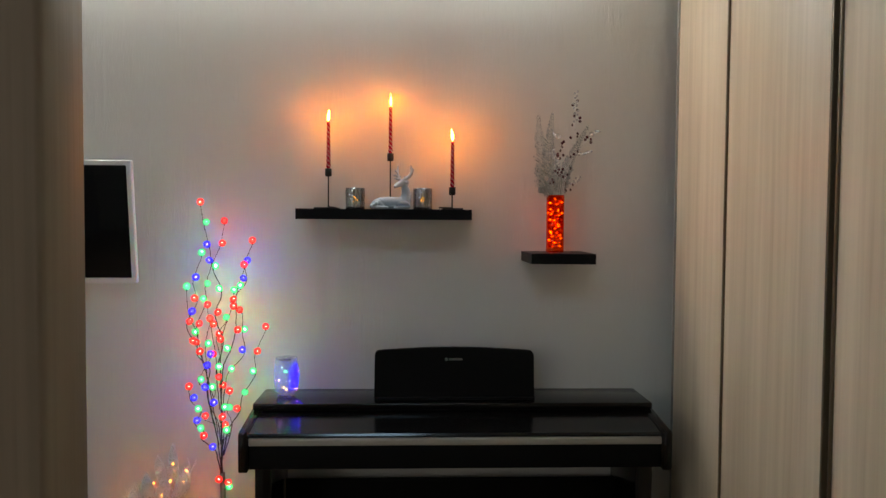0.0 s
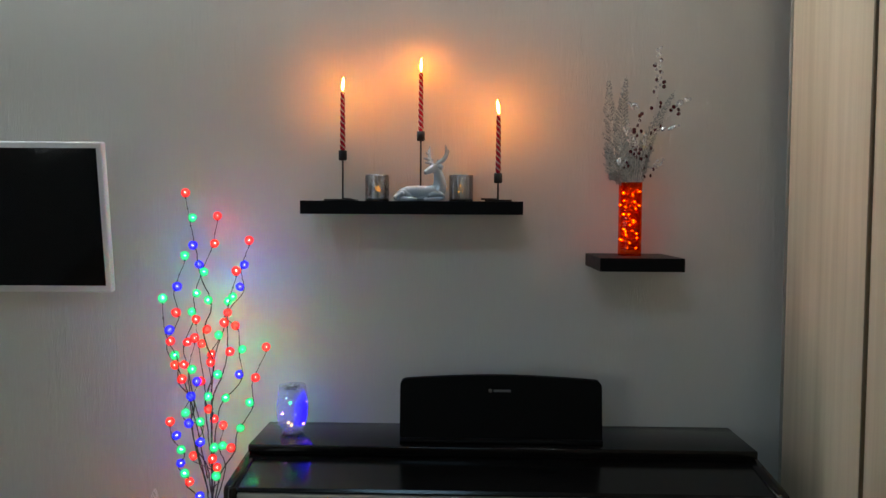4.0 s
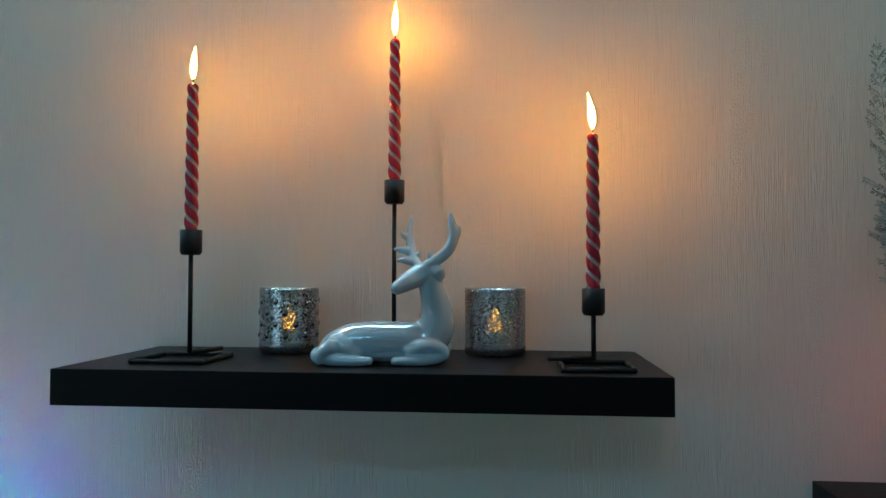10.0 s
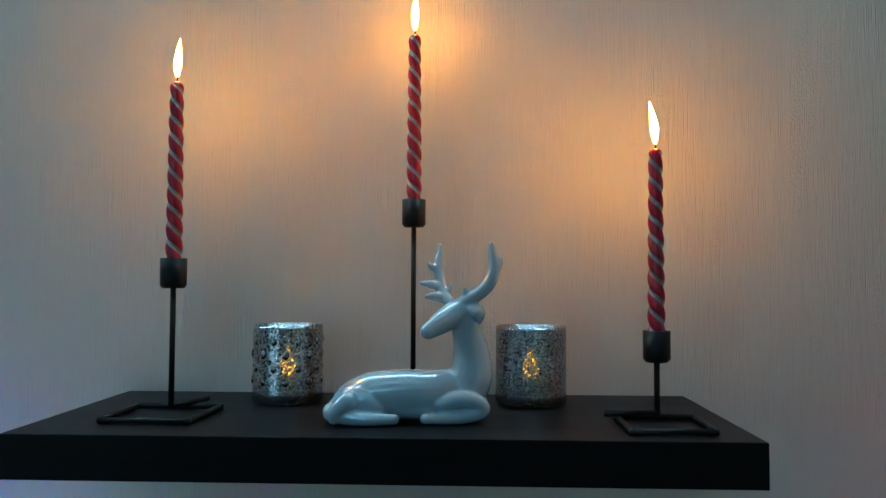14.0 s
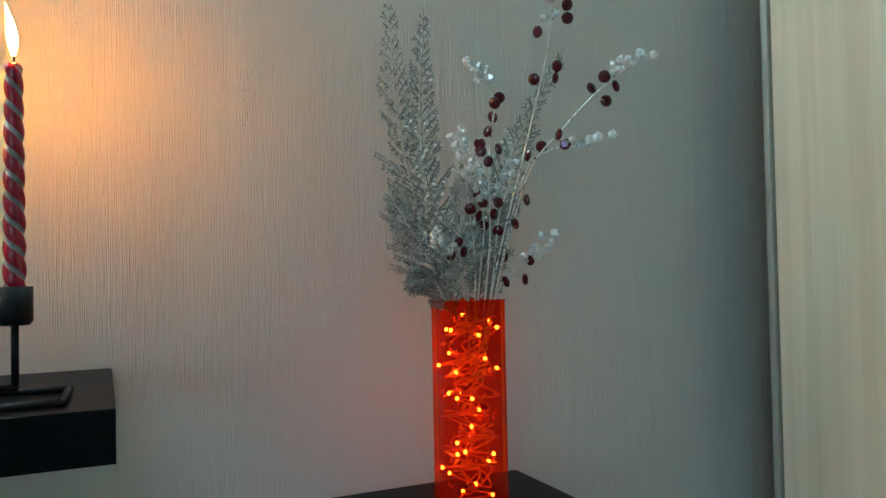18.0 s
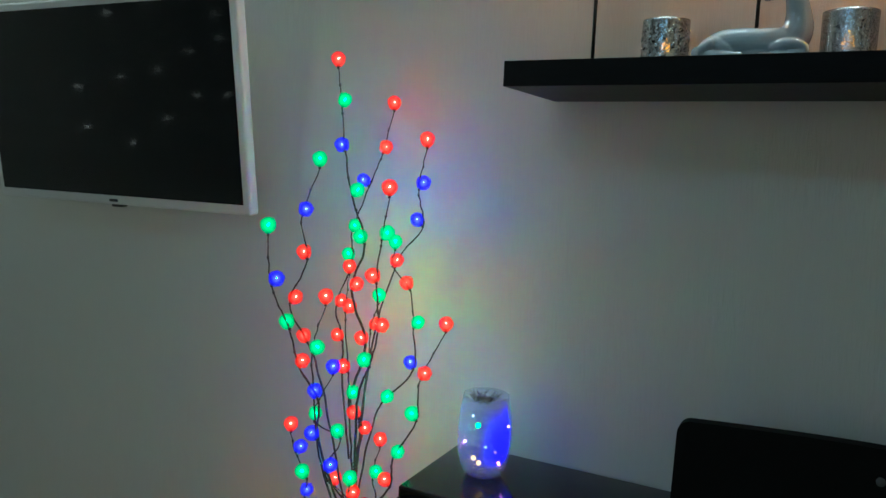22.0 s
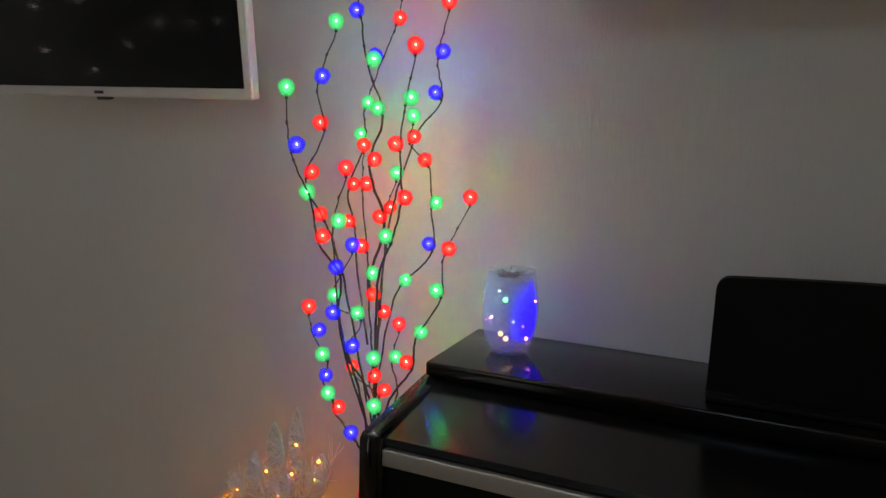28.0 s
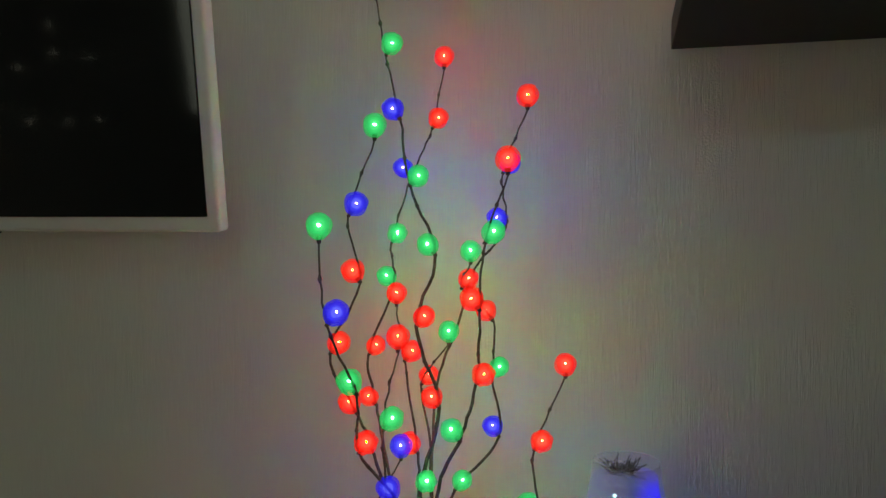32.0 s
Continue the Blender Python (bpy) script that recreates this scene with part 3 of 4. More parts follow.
# ---------------------------------------------------------------- candles in their holders
def twisted(at, height, r0, r1, red):
    """The red or the silver strands of a twisted taper."""
    bm = bmesh.new()
    n, seg, rings = int(height / 0.0022), 28, []
    for i in range(n + 1):
        u = i / n
        ring = []
        for k in range(seg):
            a = 2 * math.pi * k / seg
            lobe = 0.66 + 0.38 * abs(math.cos(a)) ** 0.7 + 0.06 * abs(math.sin(a)) ** 6
            r = (r0 + (r1 - r0) * u) * lobe * (1.0 if i < n else 0.8)
            b = a - 2 * math.pi * u * height / 0.033
            ring.append((r * math.cos(b) + at[0], r * math.sin(b) + at[1], at[2] + u * height))
        rings.append(ring)
    keep = [k for k in range(seg) if (abs(math.cos(2 * math.pi * (k + 0.5) / seg)) > 0.335) == red]
    vs = {}
    for i in range(n):
        for k in keep:
            q = []
            for (a, b) in ((i, k), (i, (k + 1) % seg), (i + 1, (k + 1) % seg), (i + 1, k)):
                if (a, b) not in vs:
                    vs[a, b] = bm.verts.new(rings[a][b])
                q.append(vs[a, b])
            bm.faces.new(q)
    if red:
        lathe([(0.0, height - 0.002), (r1 * 0.8, height - 0.001), (r1 * 0.6, height + 0.001), (0.0, height - 0.0005)], at, 16, bm)
    return bm


def candle(x, y, shelf, cup, top, base, lean, bar, size=1.0):
    """A wire holder with a square foot, and the lit candle in it."""
    hold = thing("candle_holder", (x, y, shelf), "black wire candle holder with square foot", "candle holder", group="candle holders on the shelf")
    bm, r, z = bmesh.new(), 0.0023, shelf + 0.0028
    foot = [(*p, z) for p in base]
    for a, b in zip(foot, foot[1:] + foot[:1]):
        d = (Vector(b) - Vector(a)).normalized() * r
        tube([Vector(a) - d, Vector(b) + d], r * 1.2, 6, bm)
    part("foot_frame", bm, IRON, hold)
    part("foot_bar", tube([(*bar[0], z + 0.0045), (*bar[1], z + 0.0045)], r * 1.2, 6), IRON, hold)
    part("stem", tube([(x, y, z + 0.004), (x, y, cup + 0.001)], 0.0026, 10), IRON, hold)
    part("cup", lathe([(0.0, 0.0), (0.0095, 0.0), (0.0118, 0.003), (0.0118, 0.0275), (0.0100, 0.0275), (0.0100, 0.006), (0.0, 0.006)], (x, y, cup), 28), IRON, hold)
    can = thing("candle", (x, y, cup + 0.0065), "lit red taper candle twisted with silver", "candle", group="candles on the shelf")
    h = top - cup - 0.0065
    part("wax", twisted((x, y, cup + 0.0065), h, 0.0078, 0.0060, True), WAX, can)
    part("silver_strand", twisted((x, y, cup + 0.0065), h, 0.0078, 0.0060, False), SILVER_WAX, can)
    part("wick", tube([(x, y, top - 0.002), (x + 0.0004, y, top + 0.005), (x + lean * 0.1, y, top + 0.010)], 0.0008, 6), WICK, can)
    bm = bmesh.new()
    prof = [(0.0, 0.0), (0.0016, 0.003), (0.0032, 0.009), (0.0039, 0.015), (0.0034, 0.023), (0.0022, 0.031), (0.0009, 0.038), (0.0, 0.0425)]
    lathe([(r * size, z * size) for r, z in prof], (x, y, top + 0.005), 16, bm)
    for v in bm.verts:
        u = (v.co.z - top - 0.005) / 0.0425
        v.co.x += lean * u * u
    part("flame", bm, FLAME if y < 2.7 else FLAME_LOW, can)


candle(-0.299, 2.652, 1.48, 1.594, 1.783, [(-0.341, 2.606), (-0.265, 2.604), (-0.262, 2.677), (-0.342, 2.679)], 0.003, ((-0.299, 2.652), (-0.282, 2.700)), 0.88)
candle(-0.084, 2.720, 1.48, 1.655, 1.848, [(-0.118, 2.700), (-0.050, 2.700), (-0.050, 2.762), (-0.118, 2.762)], 0.001, ((-0.084, 2.720), (-0.066, 2.745)), 0.95)
candle(0.136, 2.642, 1.48, 1.5315, 1.718, [(0.101, 2.582), (0.168, 2.585), (0.170, 2.648), (0.102, 2.650)], -0.006, ((0.138, 2.642), (0.089, 2.636)), 0.93)


# ---------------------------------------------------------------- glass votives with tea lights
def votive(x, y, r, h, shelf, skin, smooth_sides, lab):
    v = thing("votive_glass", (x, y, shelf), lab, "candle glass", group="votive glasses on the shelf")
    prof = [(0.0, 0.001), (r * 0.93, 0.001), (r, 0.004), (r, h * 0.15), (r * 0.985, h * 0.19), (r * 0.99, h * 0.96), (r * 0.985, h)]
    part("cup", lathe(prof[:-1] + [(r * 0.985, h), (r * 0.93, h - 0.0005), (r * 0.92, h * 0.2), (0.0, h * 0.16)], (x, y, shelf), 56, ripple=0.008 if smooth_sides else 0.0, count=28), skin, v)
    bm = bmesh.new()
    tor = [(x + r * 0.96 * math.cos(a), y + r * 0.96 * math.sin(a), shelf + h) for a in (2 * math.pi * k / 40 for k in range(41))]
    tube(tor, 0.0012, 6, bm, cap=False)
    part("rim", bm, GLASS, v)
    if not smooth_sides:
        bm = bmesh.new()
        for row in range(4):
            for k in range(9):
                a = 2 * math.pi * (k + 0.5 * (row % 2)) / 9
                ball((x + r * 0.985 * math.cos(a), y + r * 0.985 * math.sin(a), shelf + h * (0.3 + 0.17 * row)), 0.005, bm, 10, 6, (0.3, 0.7, 0.9), Matrix.Rotation(a, 4, "Z"))
        tagged(part("raised_beading", bm, skin, v), kind="stuff")
    tea = thing("tea_light", (x, y, shelf + h * 0.165), "small electric tea light glowing amber inside its glass", "candle", group="tea lights in the votive glasses")
    part("base", lathe([(0.0, 0.0), (0.017, 0.0), (0.0175, 0.002), (0.0175, 0.012), (0.014, 0.014), (0.0, 0.013)], (x, y, shelf + h * 0.165), 24), WHITEPL, tea)
    part("flame_tip", lathe([(0.0, 0.0), (0.0075, 0.004), (0.0085, 0.012), (0.005, 0.022), (0.0, 0.030)], (x, y, shelf + h * 0.165 + 0.013), 14), AMBER, tea)


votive(-0.211, 2.728, 0.0350, 0.077, 1.48, MERCURY, False, "silvered mercury glass votive with raised beading")
votive(0.033, 2.727, 0.0350, 0.077, 1.48, MERCURY_B, True, "smoky silvered mercury glass votive with ribbed sides")


# ---------------------------------------------------------------- porcelain deer
def deer():
    bm = bmesh.new()
    k = 0.000219

    def at(cx, cy, dy=0.0):
        x = -0.1767 + cx * k
        return (x, 2.634 + dy * k + 0.13 * (x + 0.085), 1.6585 - cy * k)

    def blob(cx, cy, dy, rx, ry, rz, ang=0):
        ball(at(cx, cy, dy), k, bm, 28, 18, (rx, ry, rz), Matrix.Rotation(radians(ang), 4, "Y"))

    def limb(pts, rr, seg=14):
        line = glide([at(*p) for p in pts], 5)
        n = len(rr) - 1
        rad = []
        for i in range(len(line)):
            u = i / (len(line) - 1) * n
            j = min(int(u), n - 1)
            rad.append((rr[j] + (rr[j + 1] - rr[j]) * (u - j)) * k)
        tube(line, rad, seg, bm)
        for p, r in ((pts[0], rr[0]), (pts[-1], rr[-1])):
            ball(at(*p), r * k, bm, 14, 10)

    limb([(150, 742, 0), (205, 712, 0), (290, 692, 0), (400, 686, 0), (520, 686, 0), (620, 676, 0), (675, 640, 0)], (38, 72, 94, 97, 95, 93, 86), 28)   # trunk
    blob(405, 738, 0, 240, 82, 52)
    blob(268, 714, -50, 102, 56, 64, 28)             # haunches
    blob(268, 714, 50, 102, 56, 64, 28)
    blob(605, 714, -52, 86, 48, 56, -20)             # shoulders
    blob(605, 714, 52, 86, 48, 56, -20)
    limb([(632, 706, 0), (680, 620, 0), (686, 530, -8), (668, 440, -30), (652, 372, -40)], (100, 92, 74, 60, 54), 22)
    blob(622, 366, -52, 72, 52, 50, -24)             # head
    limb([(612, 372, -58), (560, 404, -96), (520, 430, -120)], (54, 45, 33))
    limb([(668, 340, -72), (710, 362, -92), (716, 395, -96)], (22, 34, 12))     # ears
    limb([(640, 330, 14), (672, 330, 46), (690, 345, 60)], (22, 26, 8))
    limb([(150, 745, -70), (250, 768, -100), (390, 768, -112)], (40, 30, 22))  # hind leg
    limb([(150, 745, 70), (250, 768, 100), (390, 768, 112)], (40, 30, 22))
    limb([(215, 700, -95), (170, 735, -100), (160, 762, -100)], (36, 30, 26))
    limb([(570, 720, -60), (640, 700, -92), (715, 712, -98), (728, 745, -98), (640, 768, -102), (505, 770, -106)], (46, 34, 30, 28, 26, 20))
    limb([(570, 720, 60), (640, 700, 88), (705, 700, 92), (722, 735, 92), (640, 768, 96), (520, 770, 96)], (46, 34, 30, 28, 26, 20))
    limb([(645, 325, -66), (700, 296, -80), (752, 250, -88), (776, 190, -90), (768, 130, -90), (762, 92, -90)], (24, 28, 28, 25, 20, 12))   # near antler
    limb([(772, 205, -90), (794, 172, -92), (800, 150, -92)], (22, 18, 11))
    limb([(735, 272, -86), (752, 238, -96), (752, 226, -98)], (20, 15, 9))
    limb([(668, 312, -74), (664, 280, -80), (660, 268, -82)], (16, 13, 8))
    limb([(598, 325, 10), (572, 290, 40), (556, 235, 66), (548, 175, 84), (556, 92, 98)], (24, 24, 22, 20, 11))        # far antler
    limb([(575, 310, 26), (535, 300, 22), (505, 302, 18)], (20, 20, 11))
    limb([(560, 262, 54), (520, 250, 48), (486, 246, 44)], (19, 19, 11))
    limb([(548, 195, 76), (520, 178, 72), (508, 164, 70)], (15, 14, 8))
    limb([(575, 296, 36), (596, 272, 32), (600, 256, 32)], (14, 12, 7))
    low = min(v.co.z for v in bm.verts)
    bmesh.ops.translate(bm, verts=bm.verts, vec=(0, 0, 1.4803 - low - 0.003))
    for v in bm.verts:
        v.co.z = max(v.co.z, 1.4803)
    ob = solid("deer_figurine", bm, PORCELAIN, "glossy white porcelain reclining deer with antlers", "figurine", smooth=True)
    mod = ob.modifiers.new("remesh", "REMESH")
    mod.mode, mod.voxel_size, mod.use_smooth_shade = "VOXEL", 0.00105, True
    sm = ob.modifiers.new("smooth", "SMOOTH")
    sm.factor, sm.iterations = 0.6, 4


deer()


# ---------------------------------------------------------------- vase with lights, ferns and bead sprays
VX, VY, VZ, VH, VS = 0.5058, 2.661, 1.3315, 0.2045, 0.0264
vase = thing("vase", (VX, VY, VZ), "square orange-red glass vase filled with fairy lights", "vase")
spin = Matrix.Translation((VX, VY, 0)) @ Matrix.Rotation(radians(4), 4, "Z")


def sq(half, z):
    return [spin @ Vector((sx * half, sy * half, z)) for sx, sy in ((-1, -1), (1, -1), (1, 1), (-1, 1))]


bm = bmesh.new()
rings = [[bm.verts.new(p) for p in sq(h, z)] for h, z in ((VS * 0.97, VZ + 0.0005), (VS, VZ + 0.003), (VS, VZ + VH - 0.002), (VS * 0.98, VZ + VH), (VS * 0.90, VZ + VH), (VS * 0.89, VZ + VH - 0.003), (VS * 0.87, VZ + 0.020), (VS * 0.80, VZ + 0.017))]
for a, b in zip(rings, rings[1:]):
    for k in range(4):
        bm.faces.new((a[k], a[(k + 1) % 4], b[(k + 1) % 4], b[k]))
bm.faces.new(rings[0][::-1])
bm.faces.new(rings[-1])
bmesh.ops.bevel(bm, geom=[e for e in bm.edges if abs(e.verts[0].co.z - e.verts[1].co.z) > 0.15], offset=0.003, segments=3, affect="EDGES")
part("body", bm, ORANGE, vase)
rnd = random.Random(4)
fairy = thing("fairy_lights", (VX, VY, VZ + 0.022), "tangle of wire fairy lights glowing orange inside the vase", "string lights")
line = [spin @ Vector((math.sin(i * 2.4) * VS * 0.80, math.cos(i * 1.7 + 0.6) * VS * 0.80, VZ + 0.024 + 0.165 * i / 92 + rnd.uniform(-0.014, 0.014))) for i in range(93)]
for p in line:
    p.z = max(p.z, VZ + 0.023)
part("wire", tube(glide(line, 4), 0.0009, 5), COPPER, fairy)
led = mesh_of(ball((0, 0, 0), 0.0017, u=8, v=6), "led", ORANGE_LED)
for i in range(1, 92, 3):
    placed("led", led, line[i], fairy)
bm = bmesh.new()
for i in range(150):                                 # crumpled clear foil between the lights
    p = spin @ Vector((rnd.uniform(-1, 1) * VS * 0.70, rnd.uniform(-1, 1) * VS * 0.70, VZ + 0.03 + rnd.random() * 0.16))
    q = [p + Vector((rnd.gauss(0, 1), rnd.gauss(0, 1), rnd.gauss(0, 1.6))) * 0.0026 for _ in range(3)]
    bm.faces.new([bm.verts.new(v) for v in q])
foil, fo_n, fo_l, fo_p = mat("clear_foil")
fo_t, fo_m = fo_n.new("ShaderNodeBsdfTranslucent"), fo_n.new("ShaderNodeMixShader")
fo_t.inputs[0].default_value = (0.95, 0.80, 0.62, 1)
fo_m.inputs[0].default_value = 0.7
fo_p.inputs["Roughness"].default_value, fo_p.inputs["Metallic"].default_value = 0.15, 0.6
fo_l.new(fo_p.outputs[0], fo_m.inputs[1])
fo_l.new(fo_t.outputs[0], fo_m.inputs[2])
fo_l.new(fo_m.outputs[0], fo_n["Material Output"].inputs[0])
tagged(part("foil_filler", bm, foil, vase, smooth=False), kind="stuff")


def frond(base, tip, bow, width, pairs, material, seed):
    """A feathery frond: side shoots on a stem, each with fine needles."""
    r = random.Random(seed)
    b, t = Vector(base), Vector(tip)
    mid = (b + t) / 2 + Vector(bow)
    stem = glide([b, mid, t], 14)
    bm = tube(stem, [0.0013 * (1 - 0.75 * i / (len(stem) - 1)) for i in range(len(stem))], 5)

    def leaf(p, d, ln, w):
        s = d.cross(Vector((0.2, -1, 0.1))).normalized() * w
        m = p + d * ln * 0.55
        bm.faces.new([bm.verts.new(v) for v in (p, m + s, p + d * ln, m - s)])

    for i in range(pairs):
        u = 0.10 + 0.88 * i / pairs
        f = u * (len(stem) - 1)
        j = min(int(f), len(stem) - 2)
        p = stem[j].lerp(stem[j + 1], f - j)
        d = (stem[j + 1] - stem[j]).normalized()
        across = d.cross(Vector((0, -1, 0))).normalized()
        ln = width * 1.15 * ((1 - u) ** 0.85 * (0.55 + 0.45 * min(1, u * 4)) + 0.06)
        for sgn in (-1, 1):
            way = (across * sgn * 0.66 + d * (0.74 + 0.4 * u) + Vector((0, r.uniform(-0.4, 0.4), 0))).normalized()
            lw = ln * r.uniform(0.75, 1.15)
            end = p + way * lw - Vector((0, 0, lw * 0.12))
            tube([p, p.lerp(end, 0.5) + Vector((0, 0, lw * 0.05)), end], [0.0006, 0.0005, 0.0003], 4, bm, cap=False)
            for k in range(max(4, int(lw / 0.0018))):
                q = p.lerp(end, 0.15 + 0.85 * (k + r.random()) / max(4, int(lw / 0.0018)))
                for s2 in (-1, 1):
                    w2 = (way * 0.8 + (d * 0.8 + Vector((0, r.uniform(-0.8, 0.8), 0))) * s2).normalized()
                    leaf(q, w2, r.uniform(0.0032, 0.0062), 0.0011)
    return bm


MOUTH = (VX, VY, VZ + VH - 0.012)
ferns = thing("fern_spray", MOUTH, "silver glitter fern fronds standing in the vase", "artificial plant")
TOP = VZ + VH
for base, tip, bow, w, n, m, sd in (((VX - 0.012, VY + 0.012, TOP - 0.02), (0.449, 2.712, 1.836), (-0.012, 0.004, 0.0), 0.050, 26, FERN_LIGHT, 1),
                                    ((VX - 0.004, VY + 0.014, TOP - 0.02), (0.513, 2.768, 1.852), (-0.016, 0.006, 0.0), 0.050, 27, FERN, 2),
                                    ((VX + 0.012, VY + 0.012, TOP - 0.02), (0.624, 2.664, 1.790), (-0.016, 0.006, 0.0), 0.038, 26, FERN, 3),
                                    ((VX - 0.014, VY - 0.004, TOP - 0.015), (0.443, 2.661, 1.552), (0.004, -0.004, 0.016), 0.028, 11, FERN, 5),
                                    ((VX - 0.014, VY, TOP - 0.015), (0.440, 2.690, 1.640), (-0.002, 0.0, 0.010), 0.046, 14, FERN_LIGHT, 6),
                                    ((VX + 0.006, VY, TOP - 0.015), (0.560, 2.660, 1.640), (0.0, 0.0, 0.008), 0.034, 20, FERN, 8),
                                    ((VX - 0.004, VY - 0.008, TOP - 0.015), (0.500, 2.645, 1.670), (-0.006, 0.0, 0.0), 0.042, 20, FERN_LIGHT, 9)):
    part("frond", frond(base, tip, bow, w, n, m, sd), m, ferns, smooth=False)

sprays = thing("bead_spray", (VX, VY, VZ + VH), "wire sprays with dark red and clear crystal beads", "artificial plant")
disc = mesh_of(ball((0, 0, 0), 0.0056, u=12, v=8, squash=(1, 1, 0.55)), "red_bead", RED_BEAD, False)
bm = bmesh.new()
bmesh.ops.create_icosphere(bm, subdivisions=1, radius=0.0046)
gem = mesh_of(bm, "crystal_bead", CRYSTAL, False)
rb = random.Random(11)


def spray(knots, beads, gems, from_u):
    """A silver wire; dark red beads at their places, each on a fine stalk, and crystal beads along its far end."""
    line = glide([Vector(k) for k in knots], 8)
    n = len(line) - 1
    part("wire", tube(line, [0.0011 - 0.0005 * i / n for i in range(n + 1)], 5), SILVER_WIRE, sprays)

    def stalk(q, p, me, name):
        part("wire", tube([p, (p + q) / 2 + Vector((0, 0, 0.002)), q], 0.0004, 4, cap=False), SILVER_WIRE, sprays)
        placed(name, me, q, sprays, Euler((rb.uniform(1.1, 1.9), rb.uniform(-0.5, 0.5), rb.uniform(0, 3))).to_matrix().to_4x4())

    for b in beads:
        q = Vector(b)
        low = [p for p in line if p.z < q.z] or line[:1]
        stalk(q, min(low, key=lambda p: (p - q).length), disc, "red_bead")
    for i in range(gems):
        f = (from_u + (1 - from_u) * (i + 0.6) / gems) * n
        j = min(int(f), n - 1)
        p = line[j].lerp(line[j + 1], f - j)
        side = 1 if i % 2 else -1
        q = p + Vector((side * rb.uniform(0.4, 1.0), rb.uniform(-0.6, 0.6), rb.uniform(0.1, 0.9))).normalized() * rb.uniform(0.004, 0.010)
        stalk(q, p, gem, "crystal_bead")


spray([(0.512, 2.660, 1.46), (0.530, 2.640, 1.58), (0.546, 2.622, 1.665), (0.555, 2.604, 1.73), (0.560, 2.592, 1.775), (0.557, 2.575, 1.83), (0.552, 2.556, 1.885)],
      [(0.573, 2.584, 1.788), (0.550, 2.598, 1.777), (0.568, 2.595, 1.747), (0.568, 2.598, 1.737), (0.544, 2.596, 1.733), (0.573, 2.584, 1.800), (0.553, 2.583, 1.806), (0.562, 2.578, 1.826), (0.545, 2.574, 1.842), (0.560, 2.568, 1.855)], 14, 0.68)
spray([(0.516, 2.660, 1.46), (0.536, 2.640, 1.58), (0.552, 2.618, 1.655), (0.572, 2.594, 1.690), (0.590, 2.574, 1.716), (0.606, 2.556, 1.734), (0.625, 2.538, 1.748)],
      [(0.590, 2.574, 1.724), (0.593, 2.559, 1.731), (0.612, 2.582, 1.716), (0.606, 2.560, 1.724)], 10, 0.80)
spray([(0.516, 2.656, 1.46), (0.534, 2.640, 1.58), (0.549, 2.620, 1.655), (0.566, 2.604, 1.672), (0.586, 2.590, 1.675), (0.608, 2.577, 1.680)],
      [(0.569, 2.596, 1.685), (0.574, 2.593, 1.676), (0.560, 2.611, 1.676), (0.549, 2.617, 1.668)], 8, 0.72)
spray([(0.510, 2.656, 1.46), (0.520, 2.642, 1.58), (0.518, 2.636, 1.65), (0.519, 2.632, 1.690), (0.521, 2.628, 1.718), (0.506, 2.622, 1.735), (0.491, 2.619, 1.748)],
      [(0.526, 2.628, 1.722), (0.520, 2.626, 1.716), (0.522, 2.634, 1.705), (0.516, 2.633, 1.691), (0.506, 2.628, 1.672), (0.526, 2.631, 1.675), (0.515, 2.631, 1.663), (0.506, 2.630, 1.679)], 9, 0.78)
spray([(0.508, 2.658, 1.46), (0.514, 2.650, 1.56), (0.515, 2.642, 1.605), (0.508, 2.638, 1.640), (0.498, 2.634, 1.672)],
      [(0.507, 2.640, 1.635), (0.500, 2.640, 1.620), (0.510, 2.642, 1.614), (0.517, 2.647, 1.605), (0.512, 2.638, 1.626)], 11, 0.62)
spray([(0.514, 2.658, 1.46), (0.526, 2.646, 1.56), (0.528, 2.638, 1.610), (0.536, 2.632, 1.640), (0.541, 2.628, 1.662)],
      [(0.526, 2.634, 1.626), (0.522, 2.635, 1.615), (0.552, 2.626, 1.628), (0.542, 2.631, 1.606), (0.529, 2.640, 1.600)], 9, 0.60)
spray([(0.516, 2.660, 1.46), (0.530, 2.652, 1.535), (0.546, 2.646, 1.560), (0.564, 2.638, 1.574), (0.586, 2.631, 1.594)],
      [(0.538, 2.646, 1.575), (0.563, 2.641, 1.572), (0.541, 2.649, 1.552), (0.555, 2.637, 1.554)], 8, 0.68)
spray([(0.504, 2.658, 1.46), (0.502, 2.652, 1.540), (0.494, 2.650, 1.568), (0.482, 2.652, 1.582), (0.470, 2.656, 1.598)],
      [(0.484, 2.650, 1.578), (0.496, 2.647, 1.581), (0.491, 2.650, 1.590)], 8, 0.66)
spray([(0.506, 2.656, 1.46), (0.508, 2.648, 1.56), (0.500, 2.642, 1.62), (0.494, 2.640, 1.668), (0.488, 2.640, 1.690)], [], 8, 0.60)

# ---------------------------------------------------------------- tumbler with string lights on the piano
GX, GY, GZ = -0.449, 2.672, 0.8145
tum = thing("glass_tumbler", (GX, GY, GZ), "frosted stemless glass with coloured fairy lights inside", "drinking glass")
outer = [(0.0, 0.0), (0.026, 0.0), (0.032, 0.004), (0.041, 0.022), (0.0455, 0.050), (0.0462, 0.072), (0.0440, 0.100), (0.0400, 0.127), (0.0385, 0.136)]
inner = [(0.0373, 0.136), (0.0386, 0.127), (0.0425, 0.100), (0.0445, 0.072), (0.0437, 0.050), (0.0385, 0.024), (0.027, 0.015), (0.0, 0.013)]
part("bowl", lathe(outer + inner, (GX, GY, GZ), 48), FROST, tum)
